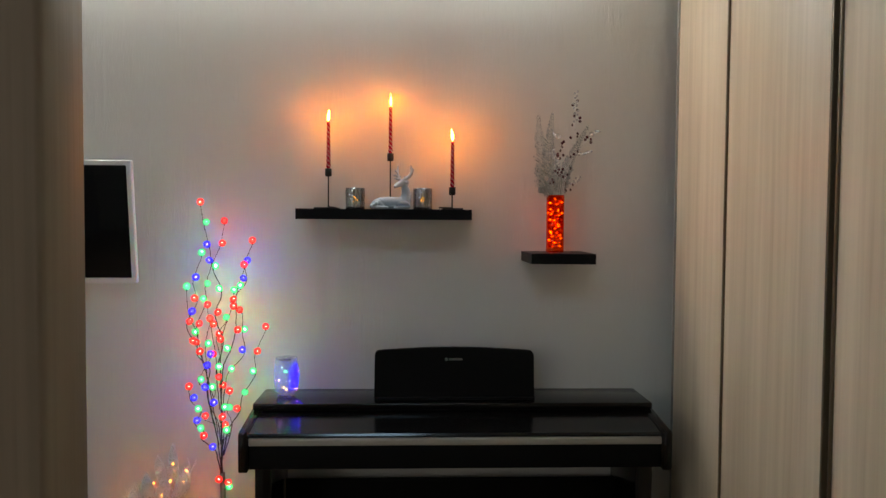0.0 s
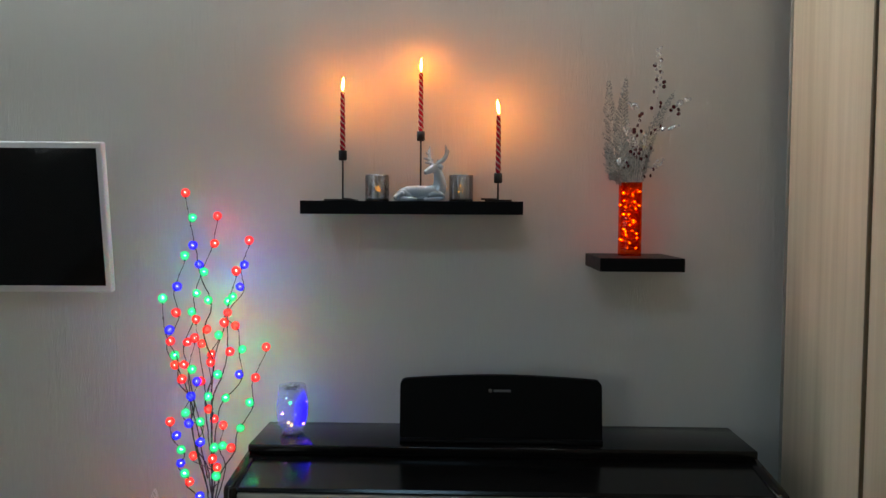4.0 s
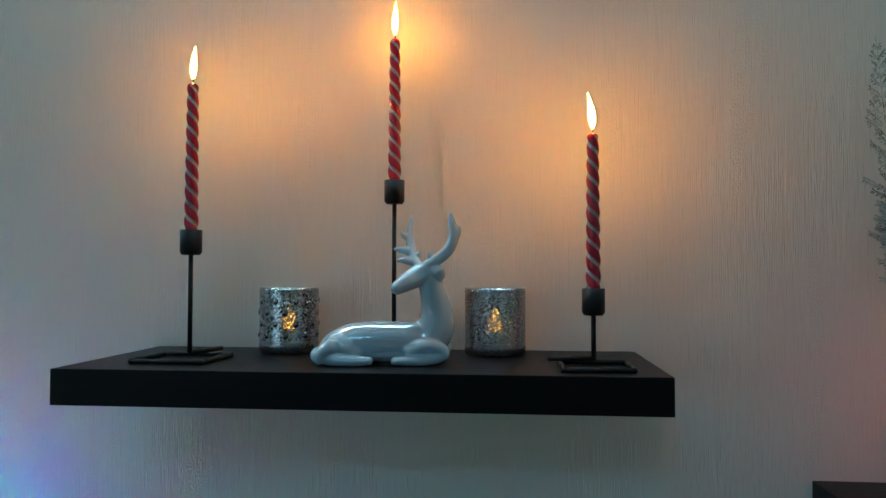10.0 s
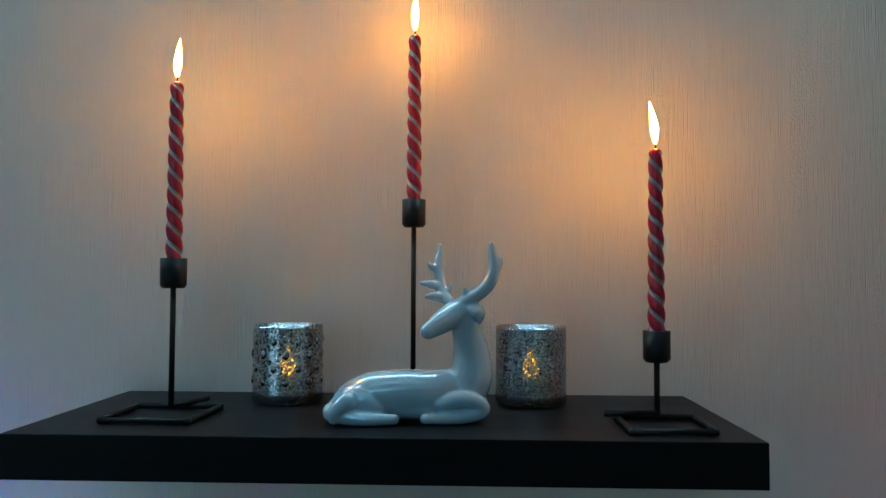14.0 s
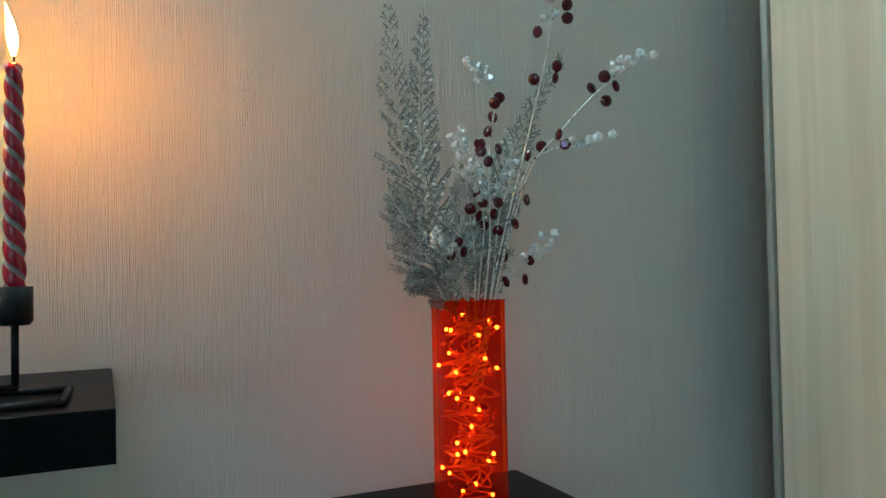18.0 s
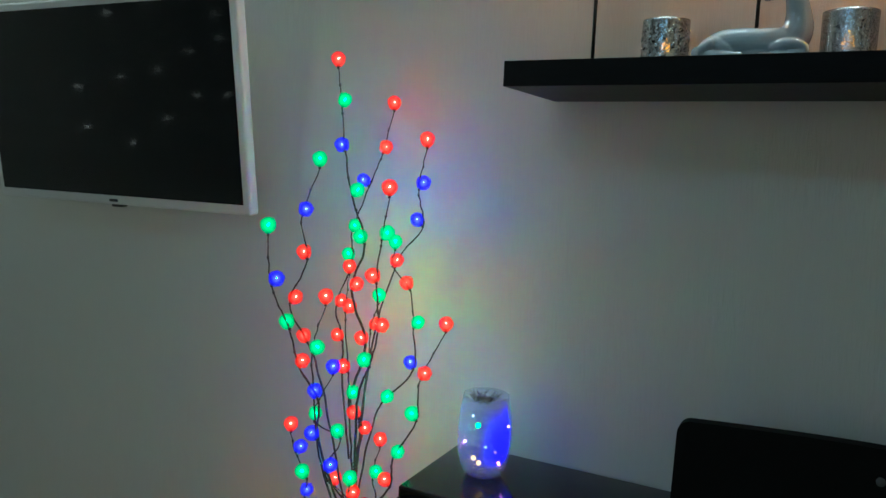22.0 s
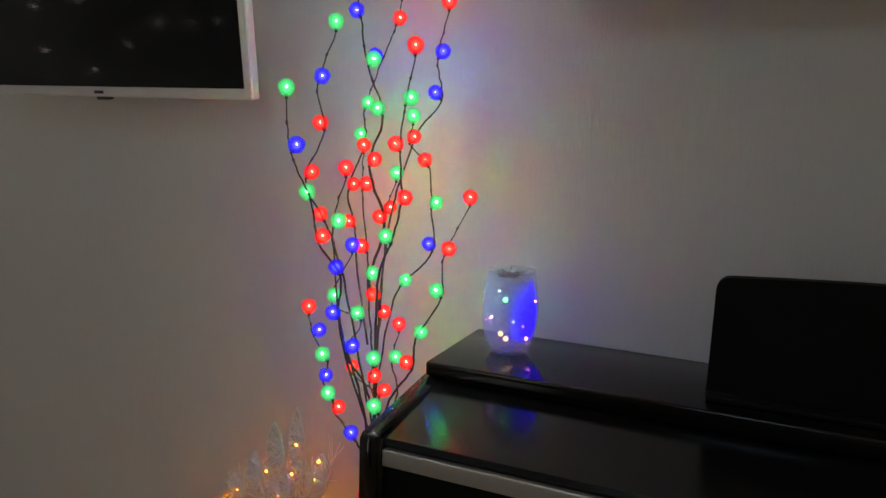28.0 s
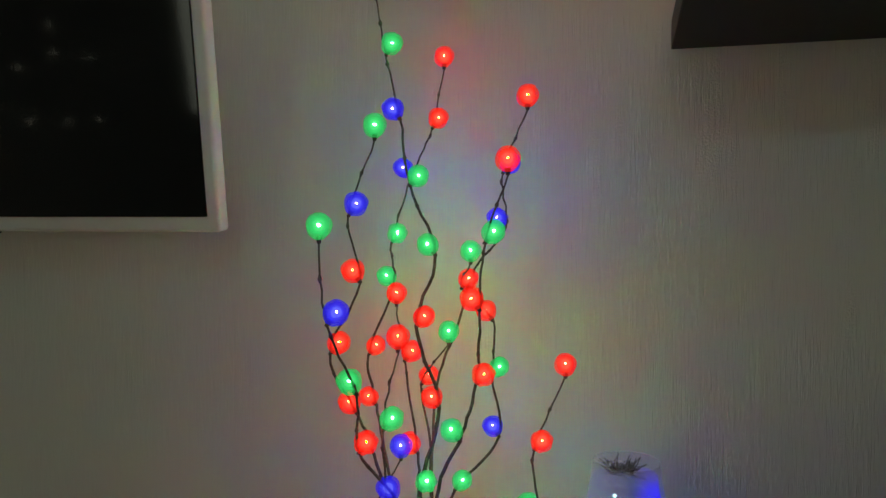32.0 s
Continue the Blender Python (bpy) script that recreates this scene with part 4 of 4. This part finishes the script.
part("rim", tube([(GX + 0.0379 * math.cos(a), GY + 0.0379 * math.sin(a), GZ + 0.1368) for a in (2 * math.pi * q / 40 for q in range(41))], 0.0011, 6, cap=False), GLASS, tum, "clear rounded rim")
part("thick_base", lathe([(0.0, 0.0032), (0.024, 0.0032), (0.029, 0.006), (0.031, 0.010), (0.026, 0.0105), (0.0, 0.0098)], (GX, GY, GZ), 40), GLASS, tum, "thick clear base")
strand = thing("fairy_lights", (GX, GY, GZ + 0.014), "silver wire fairy lights with green, blue and warm white points", "string lights")
rt = random.Random(21)
line = []
for i in range(40):
    a, rr = i * 0.9, 0.030 * (0.5 + 0.5 * rt.random())
    line.append((GX + rr * math.cos(a), GY + rr * math.sin(a), GZ + 0.019 + 0.112 * (i / 39) + rt.uniform(-0.006, 0.006)))
part("wire", tube(glide(line, 3), 0.0003, 4), SILVER_WIRE, strand)
bm = bmesh.new()
for i in range(150):                                  # tinsel tuft at the mouth
    a, ln = rt.uniform(0, 6.28), rt.uniform(0.012, 0.026)
    p = Vector((GX - 0.004, GY, GZ + 0.124)) + Vector((rt.uniform(-1, 1), rt.uniform(-1, 1), 0)) * 0.014
    q = p + Vector((math.cos(a) * 0.75, math.sin(a) * 0.75, rt.uniform(0.05, 0.45))).normalized() * ln
    s = Vector((math.sin(a), -math.cos(a), 0)) * 0.0007
    bm.faces.new([bm.verts.new(v) for v in (p - s, p + s, q + s, q - s)])
part("tinsel_tuft", bm, TINSEL, strand, smooth=False)
bm = bmesh.new()                                     # added emitting sheet: blue LED glow on one side of the glass
sheet_rows = [[bm.verts.new((GX + r * 0.955 * math.cos(a), GY + r * 0.955 * math.sin(a), GZ + z)) for a in (radians(-88 + 176 * q / 12) for q in range(13))]
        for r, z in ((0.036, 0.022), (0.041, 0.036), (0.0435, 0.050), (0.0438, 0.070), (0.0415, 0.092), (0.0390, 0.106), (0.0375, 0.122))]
for a, b in zip(sheet_rows, sheet_rows[1:]):
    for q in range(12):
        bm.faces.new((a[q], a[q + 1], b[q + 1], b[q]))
GLOW_SHEET = haze("blue_led_glow", (0.004, 0.0, 1.0), 3.4, 0.6)
fm = GLOW_SHEET.node_tree
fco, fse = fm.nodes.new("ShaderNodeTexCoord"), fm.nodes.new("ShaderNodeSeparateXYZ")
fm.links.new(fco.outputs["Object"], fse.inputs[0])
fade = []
for axis, lo, hi in ((0, 0.004, 0.036), (2, 0.122, 0.060), (2, 0.004, 0.024)):       # the painted glow thins out towards its edges
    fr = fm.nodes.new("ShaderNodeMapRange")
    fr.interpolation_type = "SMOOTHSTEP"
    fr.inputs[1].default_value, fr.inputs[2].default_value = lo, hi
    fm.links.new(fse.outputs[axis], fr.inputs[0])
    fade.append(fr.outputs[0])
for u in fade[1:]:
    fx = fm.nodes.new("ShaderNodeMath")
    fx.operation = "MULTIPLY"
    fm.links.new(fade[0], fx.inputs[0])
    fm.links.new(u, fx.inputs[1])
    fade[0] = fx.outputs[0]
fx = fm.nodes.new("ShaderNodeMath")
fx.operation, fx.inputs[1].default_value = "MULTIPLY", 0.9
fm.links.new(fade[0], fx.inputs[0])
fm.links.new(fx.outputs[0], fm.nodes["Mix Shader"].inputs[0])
part("glow_sheet", bm, GLOW_SHEET, strand, "added sheet standing in for blue LED glow on the glass")
for col, st, size, pts in (((0.03, 1.0, 0.2), 9, 0.0042, ((0.002, -0.033, 0.093),)), ((0.03, 0.012, 1.0), 240, 0.0022, ((0.040, 0.004, 0.088), (0.030, -0.022, 0.050))),
                           ((1.0, 0.62, 0.22), 4, 0.0042, ((-0.004, -0.032, 0.036), (0.004, -0.028, 0.028))), ((0.9, 0.25, 1.0), 30, 0.0022, ((-0.020, -0.034, 0.062), (0.034, -0.016, 0.030))),
                           ((0.55, 0.9, 1.0), 5, 0.0022, ((-0.012, -0.024, 0.104), (0.016, -0.030, 0.058)))):
    lm = mesh_of(ball((0, 0, 0), size, u=10, v=7), "led", glow("led_mix", col, st))
    for dx, dy, dz in pts:
        placed("led", lm, (GX + dx, GY + dy, GZ + dz), strand)

# ---------------------------------------------------------------- light tree
BASE = Vector((-0.652, 2.615, FLOOR))
tree = thing("light_tree", BASE, "brown twig light tree with glowing coloured ball bulbs", "light tree")
part("pole", tube([(-0.652, 2.615, FLOOR + 0.02), (-0.655, 2.612, 0.30), (-0.660, 2.606, 0.56)], [0.011, 0.010, 0.009], 14), POLE, tree)
part("base_collar", lathe([(0.0, 0.0), (0.022, 0.0), (0.022, 0.012), (0.014, 0.03), (0.0, 0.03)], BASE, 24), POLE, tree)
for a in (15, 135, 205, 285):
    d = Vector((math.cos(radians(a)), math.sin(radians(a)), 0))
    part("foot_loop", tube(glide([BASE + d * 0.006 + Vector((0, 0, 0.105)), BASE + d * 0.05 + Vector((0, 0, 0.112)), BASE + d * 0.11 + Vector((0, 0, 0.07)), BASE + d * 0.135 + Vector((0, 0, 0.005))], 6), 0.0038, 8), WHITE_WIRE, tree)


def shell(u, v, size, phase):
    """A rough knobbly ball that tapers into its collar."""
    bm, rings = bmesh.new(), []
    for i in range(v + 1):
        th = math.pi * i / v
        ring = []
        for k in range(u):
            a = 2 * math.pi * k / u
            r = 0.0119 * size * (1 + 0.075 * math.sin(th) * (math.cos(9 * a + phase) + 0.8 * math.cos(5 * a - 3 * th + 2 * phase)))
            z = math.cos(th) * r
            if z < 0:
                z *= 1.2
            ring.append(bm.verts.new((r * math.sin(th) * math.cos(a), r * math.sin(th) * math.sin(a), z)))
        rings.append(ring)
    for a, b in zip(rings, rings[1:]):
        for k in range(u):
            bm.faces.new((a[k], b[k], b[(k + 1) % u], a[(k + 1) % u]))
    bmesh.ops.remove_doubles(bm, verts=bm.verts, dist=1e-6)
    return bm


BULB = {k: mesh_of(shell(24, 12, 1.0, 0.0), "bulb", SHELLS[k][0]) for k in PURE}
SPARK = {k: (mesh_of(shell(20, 10, 0.82, 1.1), "inner_shell", SHELLS[k][1]), mesh_of(shell(18, 9, 0.63, 2.3), "lens", SHELLS[k][2]),
             mesh_of(shell(16, 8, 0.43, 3.1), "heart", SHELLS[k][3]), mesh_of(ball((0, 0, 0), 0.0013, u=10, v=7), "led_core", CORES[k])) for k in PURE}


def light_up(bulb, key):
    for name, me in zip(("inner_shell", "lens", "heart", "led_core"), SPARK[key]):
        new(name, me).parent = bulb


rl = random.Random(7)


TINTS = {"r": "red", "g": "green", "b": "blue"}


def hang_bulb(at, c, knot):
    """A bulb whose collar grows on a short stalk from the twig at knot."""
    at, knot = Vector(at), Vector(knot)
    up = (at - knot).normalized() if (at - knot).length > 1e-4 else Vector((0, 0, 1))
    b = placed("bulb", BULB[TINTS[c]], at, tree, up.to_track_quat("Z", "Y").to_matrix().to_4x4())
    light_up(b, TINTS[c])
    part("collar", tube([at - up * 0.0175, at - up * 0.010], [0.0020, 0.0034], 8), TWIG, tree)
    if (at - knot).length > 0.018:
        part("stalk", tube([knot, at - up * 0.016], 0.0010, 5), TWIG, tree)


def branch(bulbs, roots, thick=0.0026):
    """A taped wire twig from its tip bulb down past the others to where it joins."""
    tip = Vector(bulbs[0][:3])
    knots = [tip - Vector((0, 0, 0.017))]
    for i, (x, y, z, c) in enumerate(bulbs[1:]):
        side = 1 if i % 2 else -1
        knots.append(Vector((x + side * 0.0095, y + rl.uniform(-0.004, 0.006), z - 0.013)))
    line = glide(knots + [Vector(r) for r in roots], 7)
    n = len(line) - 1
    wob = [p + Vector((rl.uniform(-1, 1), rl.uniform(-1, 1), 0)) * 0.0011 for p in line]
    part("twig", tube(wob, [0.0010 + (thick * 0.75 - 0.0010) * min(1, i / n * 1.25) for i in range(n + 1)], 6), TWIG, tree)
    hang_bulb(tip, bulbs[0][3], knots[0])
    for b, k in zip(bulbs[1:], knots[1:]):
        hang_bulb(b[:3], b[3], k)
    for k in range(3, n, 5):                          # tape wound in lumps round the wire
        d = (line[k] - line[k - 1]).normalized() * 0.004
        part("tape_knot", tube([wob[k] - d, wob[k], wob[k] + d], [0.0010, 0.0010 + thick * 0.45, 0.0010], 6), TWIG, tree)


HUB = (-0.661, 2.604, 0.560)
branch([(-0.731, 2.448, 1.226, "g"), (-0.715, 2.451, 1.144, "b"), (-0.711, 2.471, 1.074, "g"), (-0.707, 2.509, 1.003, "r"), (-0.686, 2.515, 0.955, "b")],
       [(-0.694, 2.540, 0.86), (-0.676, 2.582, 0.72), HUB], 0.0030)
branch([(-0.710, 2.546, 1.331, "g"), (-0.726, 2.534, 1.248, "b"), (-0.733, 2.539, 1.177, "r"), (-0.749, 2.541, 1.099, "r"), (-0.746, 2.560, 1.030, "r")],
       [(-0.718, 2.566, 0.97), (-0.698, 2.575, 0.88), (-0.672, 2.598, 0.70)])
branch([(-0.680, 2.531, 1.110, "r"), (-0.680, 2.512, 1.029, "g"), (-0.695, 2.521, 0.880, "b")], [(-0.684, 2.545, 0.80), (-0.668, 2.595, 0.66)])
branch([(-0.565, 2.529, 1.292, "r"), (-0.584, 2.558, 1.219, "g"), (-0.607, 2.554, 1.149, "r"), (-0.597, 2.572, 1.066, "r"), (-0.635, 2.580, 1.001, "g")],
       [(-0.652, 2.592, 0.93), (-0.660, 2.600, 0.80), HUB], 0.0032)
branch([(-0.631, 2.662, 1.194, "g"), (-0.637, 2.680, 1.159, "r"), (-0.616, 2.679, 1.121, "r"), (-0.603, 2.704, 1.048, "g"), (-0.610, 2.693, 0.976, "b"), (-0.643, 2.673, 0.912, "g")],
       [(-0.660, 2.648, 0.85), (-0.664, 2.615, 0.74)])
branch([(-0.517, 2.645, 1.067, "r"), (-0.540, 2.620, 0.984, "r"), (-0.554, 2.605, 0.917, "g"), (-0.583, 2.615, 0.841, "g"), (-0.614, 2.625, 0.781, "r")],
       [(-0.640, 2.616, 0.71), (-0.657, 2.606, 0.62)], 0.0030)
branch([(-0.736, 2.626, 1.502, "r"), (-0.713, 2.616, 1.432, "g"), (-0.709, 2.604, 1.356, "b"), (-0.682, 2.616, 1.281, "g"), (-0.670, 2.610, 1.203, "g"), (-0.673, 2.609, 1.121, "r"),
        (-0.668, 2.620, 1.026, "r"), (-0.669, 2.602, 0.933, "g"), (-0.671, 2.607, 0.896, "r"), (-0.665, 2.637, 0.860, "r")], [(-0.664, 2.612, 0.80), HUB], 0.0042)
branch([(-0.678, 2.719, 1.437, "r"), (-0.680, 2.700, 1.357, "r"), (-0.727, 2.700, 1.296, "b"), (-0.727, 2.678, 1.214, "g"), (-0.744, 2.684, 1.160, "g"), (-0.759, 2.688, 1.071, "r"), (-0.774, 2.698, 1.002, "r")],
       [(-0.740, 2.670, 0.93), (-0.690, 2.625, 0.80)])
branch([(-0.722, 2.657, 1.142, "r"), (-0.689, 2.613, 1.080, "r"), (-0.688, 2.596, 0.978, "r")], [(-0.678, 2.604, 0.90), (-0.668, 2.606, 0.78)])
branch([(-0.560, 2.633, 1.370, "r"), (-0.585, 2.672, 1.298, "b"), (-0.604, 2.687, 1.233, "b")],
       [(-0.630, 2.684, 1.170), (-0.650, 2.664, 1.095), (-0.676, 2.680, 1.030), (-0.676, 2.650, 0.93), (-0.666, 2.616, 0.80)])
branch([(-0.656, 2.654, 1.098, "g"), (-0.695, 2.709, 1.032, "r")], [(-0.684, 2.670, 0.96), (-0.670, 2.625, 0.86)])
branch([(-0.754, 2.542, 0.878, "r"), (-0.740, 2.552, 0.837, "b"), (-0.721, 2.532, 0.804, "g"), (-0.734, 2.564, 0.756, "b"), (-0.715, 2.540, 0.736, "g"), (-0.713, 2.572, 0.701, "r"), (-0.681, 2.559, 0.666, "b")],
       [(-0.672, 2.590, 0.61), (-0.662, 2.602, 0.55)], 0.0028)
branch([(-0.689, 2.569, 0.983, "b"), (-0.719, 2.563, 0.897, "g"), (-0.686, 2.582, 0.867, "g"), (-0.671, 2.544, 0.822, "b")], [(-0.668, 2.585, 0.74), (-0.664, 2.602, 0.66)])
branch([(-0.637, 2.552, 0.805, "g"), (-0.654, 2.589, 0.761, "r"), (-0.630, 2.544, 0.728, "g")], [(-0.648, 2.580, 0.68), (-0.660, 2.602, 0.60)])
branch([(-0.727, 2.638, 0.752, "r"), (-0.654, 2.625, 0.724, "r")], [(-0.660, 2.610, 0.66)])
branch([(-0.648, 2.662, 0.835, "r"), (-0.645, 2.646, 0.780, "g")], [(-0.632, 2.630, 0.72), (-0.655, 2.608, 0.62)])
for x, z, c in ((-0.668, 0.543, "r"), (-0.635, 0.532, "r"), (-0.632, 0.517, "g")):
    hang_bulb((x, 2.588, z), c, (-0.655, 2.604, z - 0.02))

# ---------------------------------------------------------------- wire reindeer wound with clear thread
rein = thing("wire_reindeer", (-0.80, 2.62, FLOOR), "standing wire reindeer wound with clear thread and amber lights", "light figure")
rr = random.Random(33)
RIB = plain("dull_grey_wire", (0.24, 0.21, 0.18), 0.45, 0.3, 0.2, 300)


def wound(name, points, radii, wraps, flat=1.0, ribs=5):
    """A limb of the reindeer: ribs of coated wire, and clear thread wound round them."""
    line = glide(points, 8)
    n = len(line) - 1

    def at(u):
        f = u * n
        j = min(int(f), n - 1)
        p = line[j].lerp(line[j + 1], f - j)
        d = (line[j + 1] - line[j]).normalized()
        g = u * (len(radii) - 1)
        i = min(int(g), len(radii) - 2)
        return p, d, radii[i] + (radii[i + 1] - radii[i]) * (g - i)

    def loop(u, tilt, swell, seg, wire, bm, closed=True):
        p, d, r = at(u)
        d = (d + Vector((rr.gauss(0, tilt), rr.gauss(0, tilt), rr.gauss(0, tilt)))).normalized()
        side = Vector((0, 1, 0)) - d * d.y
        side.normalize()
        up = d.cross(side)
        pts = [p + (side * math.cos(a) * flat + up * math.sin(a)) * r * swell for a in (2 * math.pi * k / seg for k in range(seg + 1))]
        tube(pts, wire, 3 if wire < 0.001 else 5, bm, cap=False)

    bm = bmesh.new()
    many = int(wraps * 2.2)
    for i in range(many):
        loop((i + rr.random()) / many, 0.16, rr.uniform(0.97, 1.04), 14, 0.0011, bm)
    tagged(part(name + "_thread", bm, THREAD, rein, "clear thread winding"), kind="stuff")
    bm = bmesh.new()
    for i in range(ribs):
        loop((i + 0.5) / ribs, 0.03, 0.99, 18, 0.0021, bm)
    for a in range(4):
        pts = []
        for k in range(13):
            p, d, r = at(k / 12)
            side = Vector((0, 1, 0)) - d * d.y
            side.normalize()
            up = d.cross(side)
            ang = math.pi / 4 + a * math.pi / 2
            pts.append(p + (side * math.cos(ang) * flat + up * math.sin(ang)) * r * 0.97)
        tube(pts, 0.0013, 4, bm, cap=False)
    part(name + "_wire", bm, RIB, rein, "thin dark rib wires")
    return at


body_at = wound("body", [(-0.982, 2.626, 0.272), (-0.950, 2.631, 0.258), (-0.870, 2.641, 0.264), (-0.760, 2.654, 0.272), (-0.670, 2.665, 0.284), (-0.625, 2.671, 0.288)], (0.034, 0.078, 0.086, 0.080, 0.070, 0.069, 0.070, 0.040), 150, 0.66, 11)
neck_at = wound("neck", [(-0.948, 2.630, 0.300), (-0.972, 2.627, 0.360), (-0.990, 2.625, 0.415)], (0.060, 0.046, 0.034), 52, 0.7, 4)
head_at = wound("head", [(-0.985, 2.625, 0.420), (-1.035, 2.619, 0.385), (-1.082, 2.613, 0.348)], (0.036, 0.034, 0.014), 44, 0.75, 3)
legs = []
for foot, hip in (((-0.924, 2.612, FLOOR + 0.004), (-0.938, 2.606, 0.215)), ((-0.893, 2.662, FLOOR + 0.004), (-0.915, 2.660, 0.215)),
                  ((-0.628, 2.640, FLOOR + 0.004), (-0.655, 2.642, 0.235)), ((-0.655, 2.705, FLOOR + 0.004), (-0.660, 2.692, 0.235))):
    f, h = Vector(foot), Vector(hip)
    legs.append(wound("leg", [h, h.lerp(f, 0.45) + Vector((0.008, 0, 0)), h.lerp(f, 0.75) + Vector((0.004, 0, 0)), f], (0.034, 0.020, 0.016, 0.012), 90, 0.8, 3))
part("tail_wire", tube(glide([(-0.640, 2.668, 0.352), (-0.610, 2.672, 0.340), (-0.594, 2.674, 0.305), (-0.612, 2.672, 0.280)], 6), 0.0014, 5), WHITE_WIRE, rein)


def antler_leaf(root, tip, half, depth):
    """A leaf-shaped loop of wire laced with thread."""
    a, b = Vector(root), Vector(tip)
    d = (b - a)
    side = d.cross(Vector((0, 1, 0))).normalized()

    def rim(u, s):
        return a + d * u + side * s * half * math.sin(math.pi * min(1, u * 0.92 + 0.06)) ** 0.8 + Vector((0, depth * math.sin(math.pi * u), 0))

    bm = bmesh.new()
    tube([rim(k / 12, 1) for k in range(13)] + [rim(1 - k / 12, -1) for k in range(13)], 0.0014, 5, bm)
    part("antler_wire", bm, WHITE_WIRE, rein)
    bm = bmesh.new()
    for k in range(46):
        u, v = rr.random(), rr.random()
        tube([rim(u, 1) + Vector((0, rr.uniform(-0.004, 0.004), 0)), rim(v * 0.5 + u * 0.5, -1) + Vector((0, rr.uniform(-0.004, 0.004), 0))], 0.0009, 3, bm, cap=False)
    tagged(part("antler_thread", bm, WHITE_THREAD, rein, "clear thread lacing"), kind="stuff")


for root, tip, half, dep in (((-0.962, 2.618, 0.440), (-0.970, 2.616, 0.503), 0.017, -0.008), ((-0.915, 2.622, 0.468), (-0.926, 2.620, 0.555), 0.018, -0.010),
                             ((-0.864, 2.626, 0.505), (-0.886, 2.624, 0.618), 0.019, -0.010), ((-0.832, 2.630, 0.520), (-0.836, 2.630, 0.656), 0.017, -0.008),
                             ((-0.806, 2.634, 0.470), (-0.786, 2.636, 0.572), 0.020, -0.010), ((-0.885, 2.622, 0.446), (-0.850, 2.626, 0.530), 0.022, -0.012),
                             ((-0.940, 2.660, 0.448), (-0.930, 2.664, 0.520), 0.018, 0.008), ((-0.880, 2.666, 0.470), (-0.868, 2.672, 0.560), 0.020, 0.012),
                             ((-0.835, 2.664, 0.450), (-0.812, 2.670, 0.535), 0.022, 0.012)):
    antler_leaf(root, tip, half, dep)
for y, s in ((2.620, -1), (2.662, 1)):
    stem = glide([(-0.985, 2.638 + 0.010 * s, 0.446), (-0.945, y, 0.462), (-0.905, y, 0.458), (-0.872, y, 0.444), (-0.832, y, 0.456), (-0.800, y + 0.01 * s, 0.495), (-0.787, y + 0.01 * s, 0.545)], 6)
    part("antler_stem", tube(stem, 0.0018, 6), WHITE_WIRE, rein)
    bm = bmesh.new()
    for k in range(90):
        p = stem[rr.randrange(len(stem))]
        q = p + Vector((rr.uniform(-0.03, 0.02), rr.uniform(-0.02, 0.02), rr.uniform(0.0, 0.06)))
        tube([p, q], 0.0007, 3, bm, cap=False)
    tagged(part("antler_thread", bm, WHITE_THREAD, rein, "clear thread lacing"), kind="stuff")
dot = mesh_of(ball((0, 0, 0), 0.0014, u=8, v=6), "led", AMBER_SOFT)
ruby = mesh_of(ball((0, 0, 0), 0.0016, u=8, v=6), "led", RED_SOFT)
dim = mesh_of(ball((0, 0, 0), 0.0022, u=8, v=6), "led", AMBER_DIM)
for at, count in ((body_at, 62), (neck_at, 9), (head_at, 9), (legs[0], 14), (legs[1], 6), (legs[2], 7), (legs[3], 5)):
    for i in range(count):
        p, d, r = at((i + rr.random()) / count)
        a = rr.uniform(0, 6.28)
        placed("led", ruby if i % 3 == 1 else dot, p + Vector((0, math.cos(a) * 0.7, math.sin(a))) * r * 0.84, rein)
for p in ((-0.925, 2.615, 0.452), (-0.900, 2.618, 0.520), (-0.872, 2.618, 0.478), (-0.835, 2.622, 0.585), (-0.845, 2.622, 0.525), (-0.800, 2.628, 0.522), (-0.790, 2.628, 0.560), (-0.965, 2.612, 0.470)):
    placed("led", dim, p, rein)

# ---------------------------------------------------------------- light curtain at the window
curtain = thing("light_curtain", (LEFT + 0.02, 0.85, 2.2), "string light curtain hanging on the side wall", "string lights")
rc = random.Random(5)
wl = mesh_of(ball((0, 0, 0), 0.006, u=8, v=6), "led", glow("curtain_led", (0.9, 0.95, 1.0), 7))
for i in range(6):
    y = 0.25 + i * 0.24
    part("cable", tube([(LEFT + 0.02, y, 2.23), (LEFT + 0.022, y + 0.01, 1.6), (LEFT + 0.02, y, 1.05)], 0.0012, 5), WHITE_WIRE, curtain)
    for k in range(4):
        placed("led", wl, (LEFT + 0.022, y, 1.1 + 0.27 * k + rc.uniform(-0.08, 0.08)), curtain)
part("rail", tube([(LEFT + 0.02, 0.2, 2.23), (LEFT + 0.02, 1.5, 2.23)], 0.005, 8), WHITEPL, curtain)

# ---------------------------------------------------------------- floor planks
plank = {}
row = 0
y = WALL - 0.012
while y > BACK:
    y0 = max(BACK, y - 0.192)
    x, first = LEFT, True
    while x < 1.59:
        ln = 1.285 if not first else (0.45 + 0.41 * (row % 3))
        x1 = min(1.59, x + ln)
        key = (round(x1 - x, 3), round(y - y0, 3))
        if key not in plank:
            plank[key] = mesh_of(box(0.0005, x1 - x - 0.0005, 0.0005, y - y0 - 0.0005, -0.012, 0.0, 0.0008, 1), "plank", LAMINATE, False)
        placed("plank", plank[key], (x, y0, FLOOR), floor)
        x, first = x1, False
    y, row = y0, row + 1
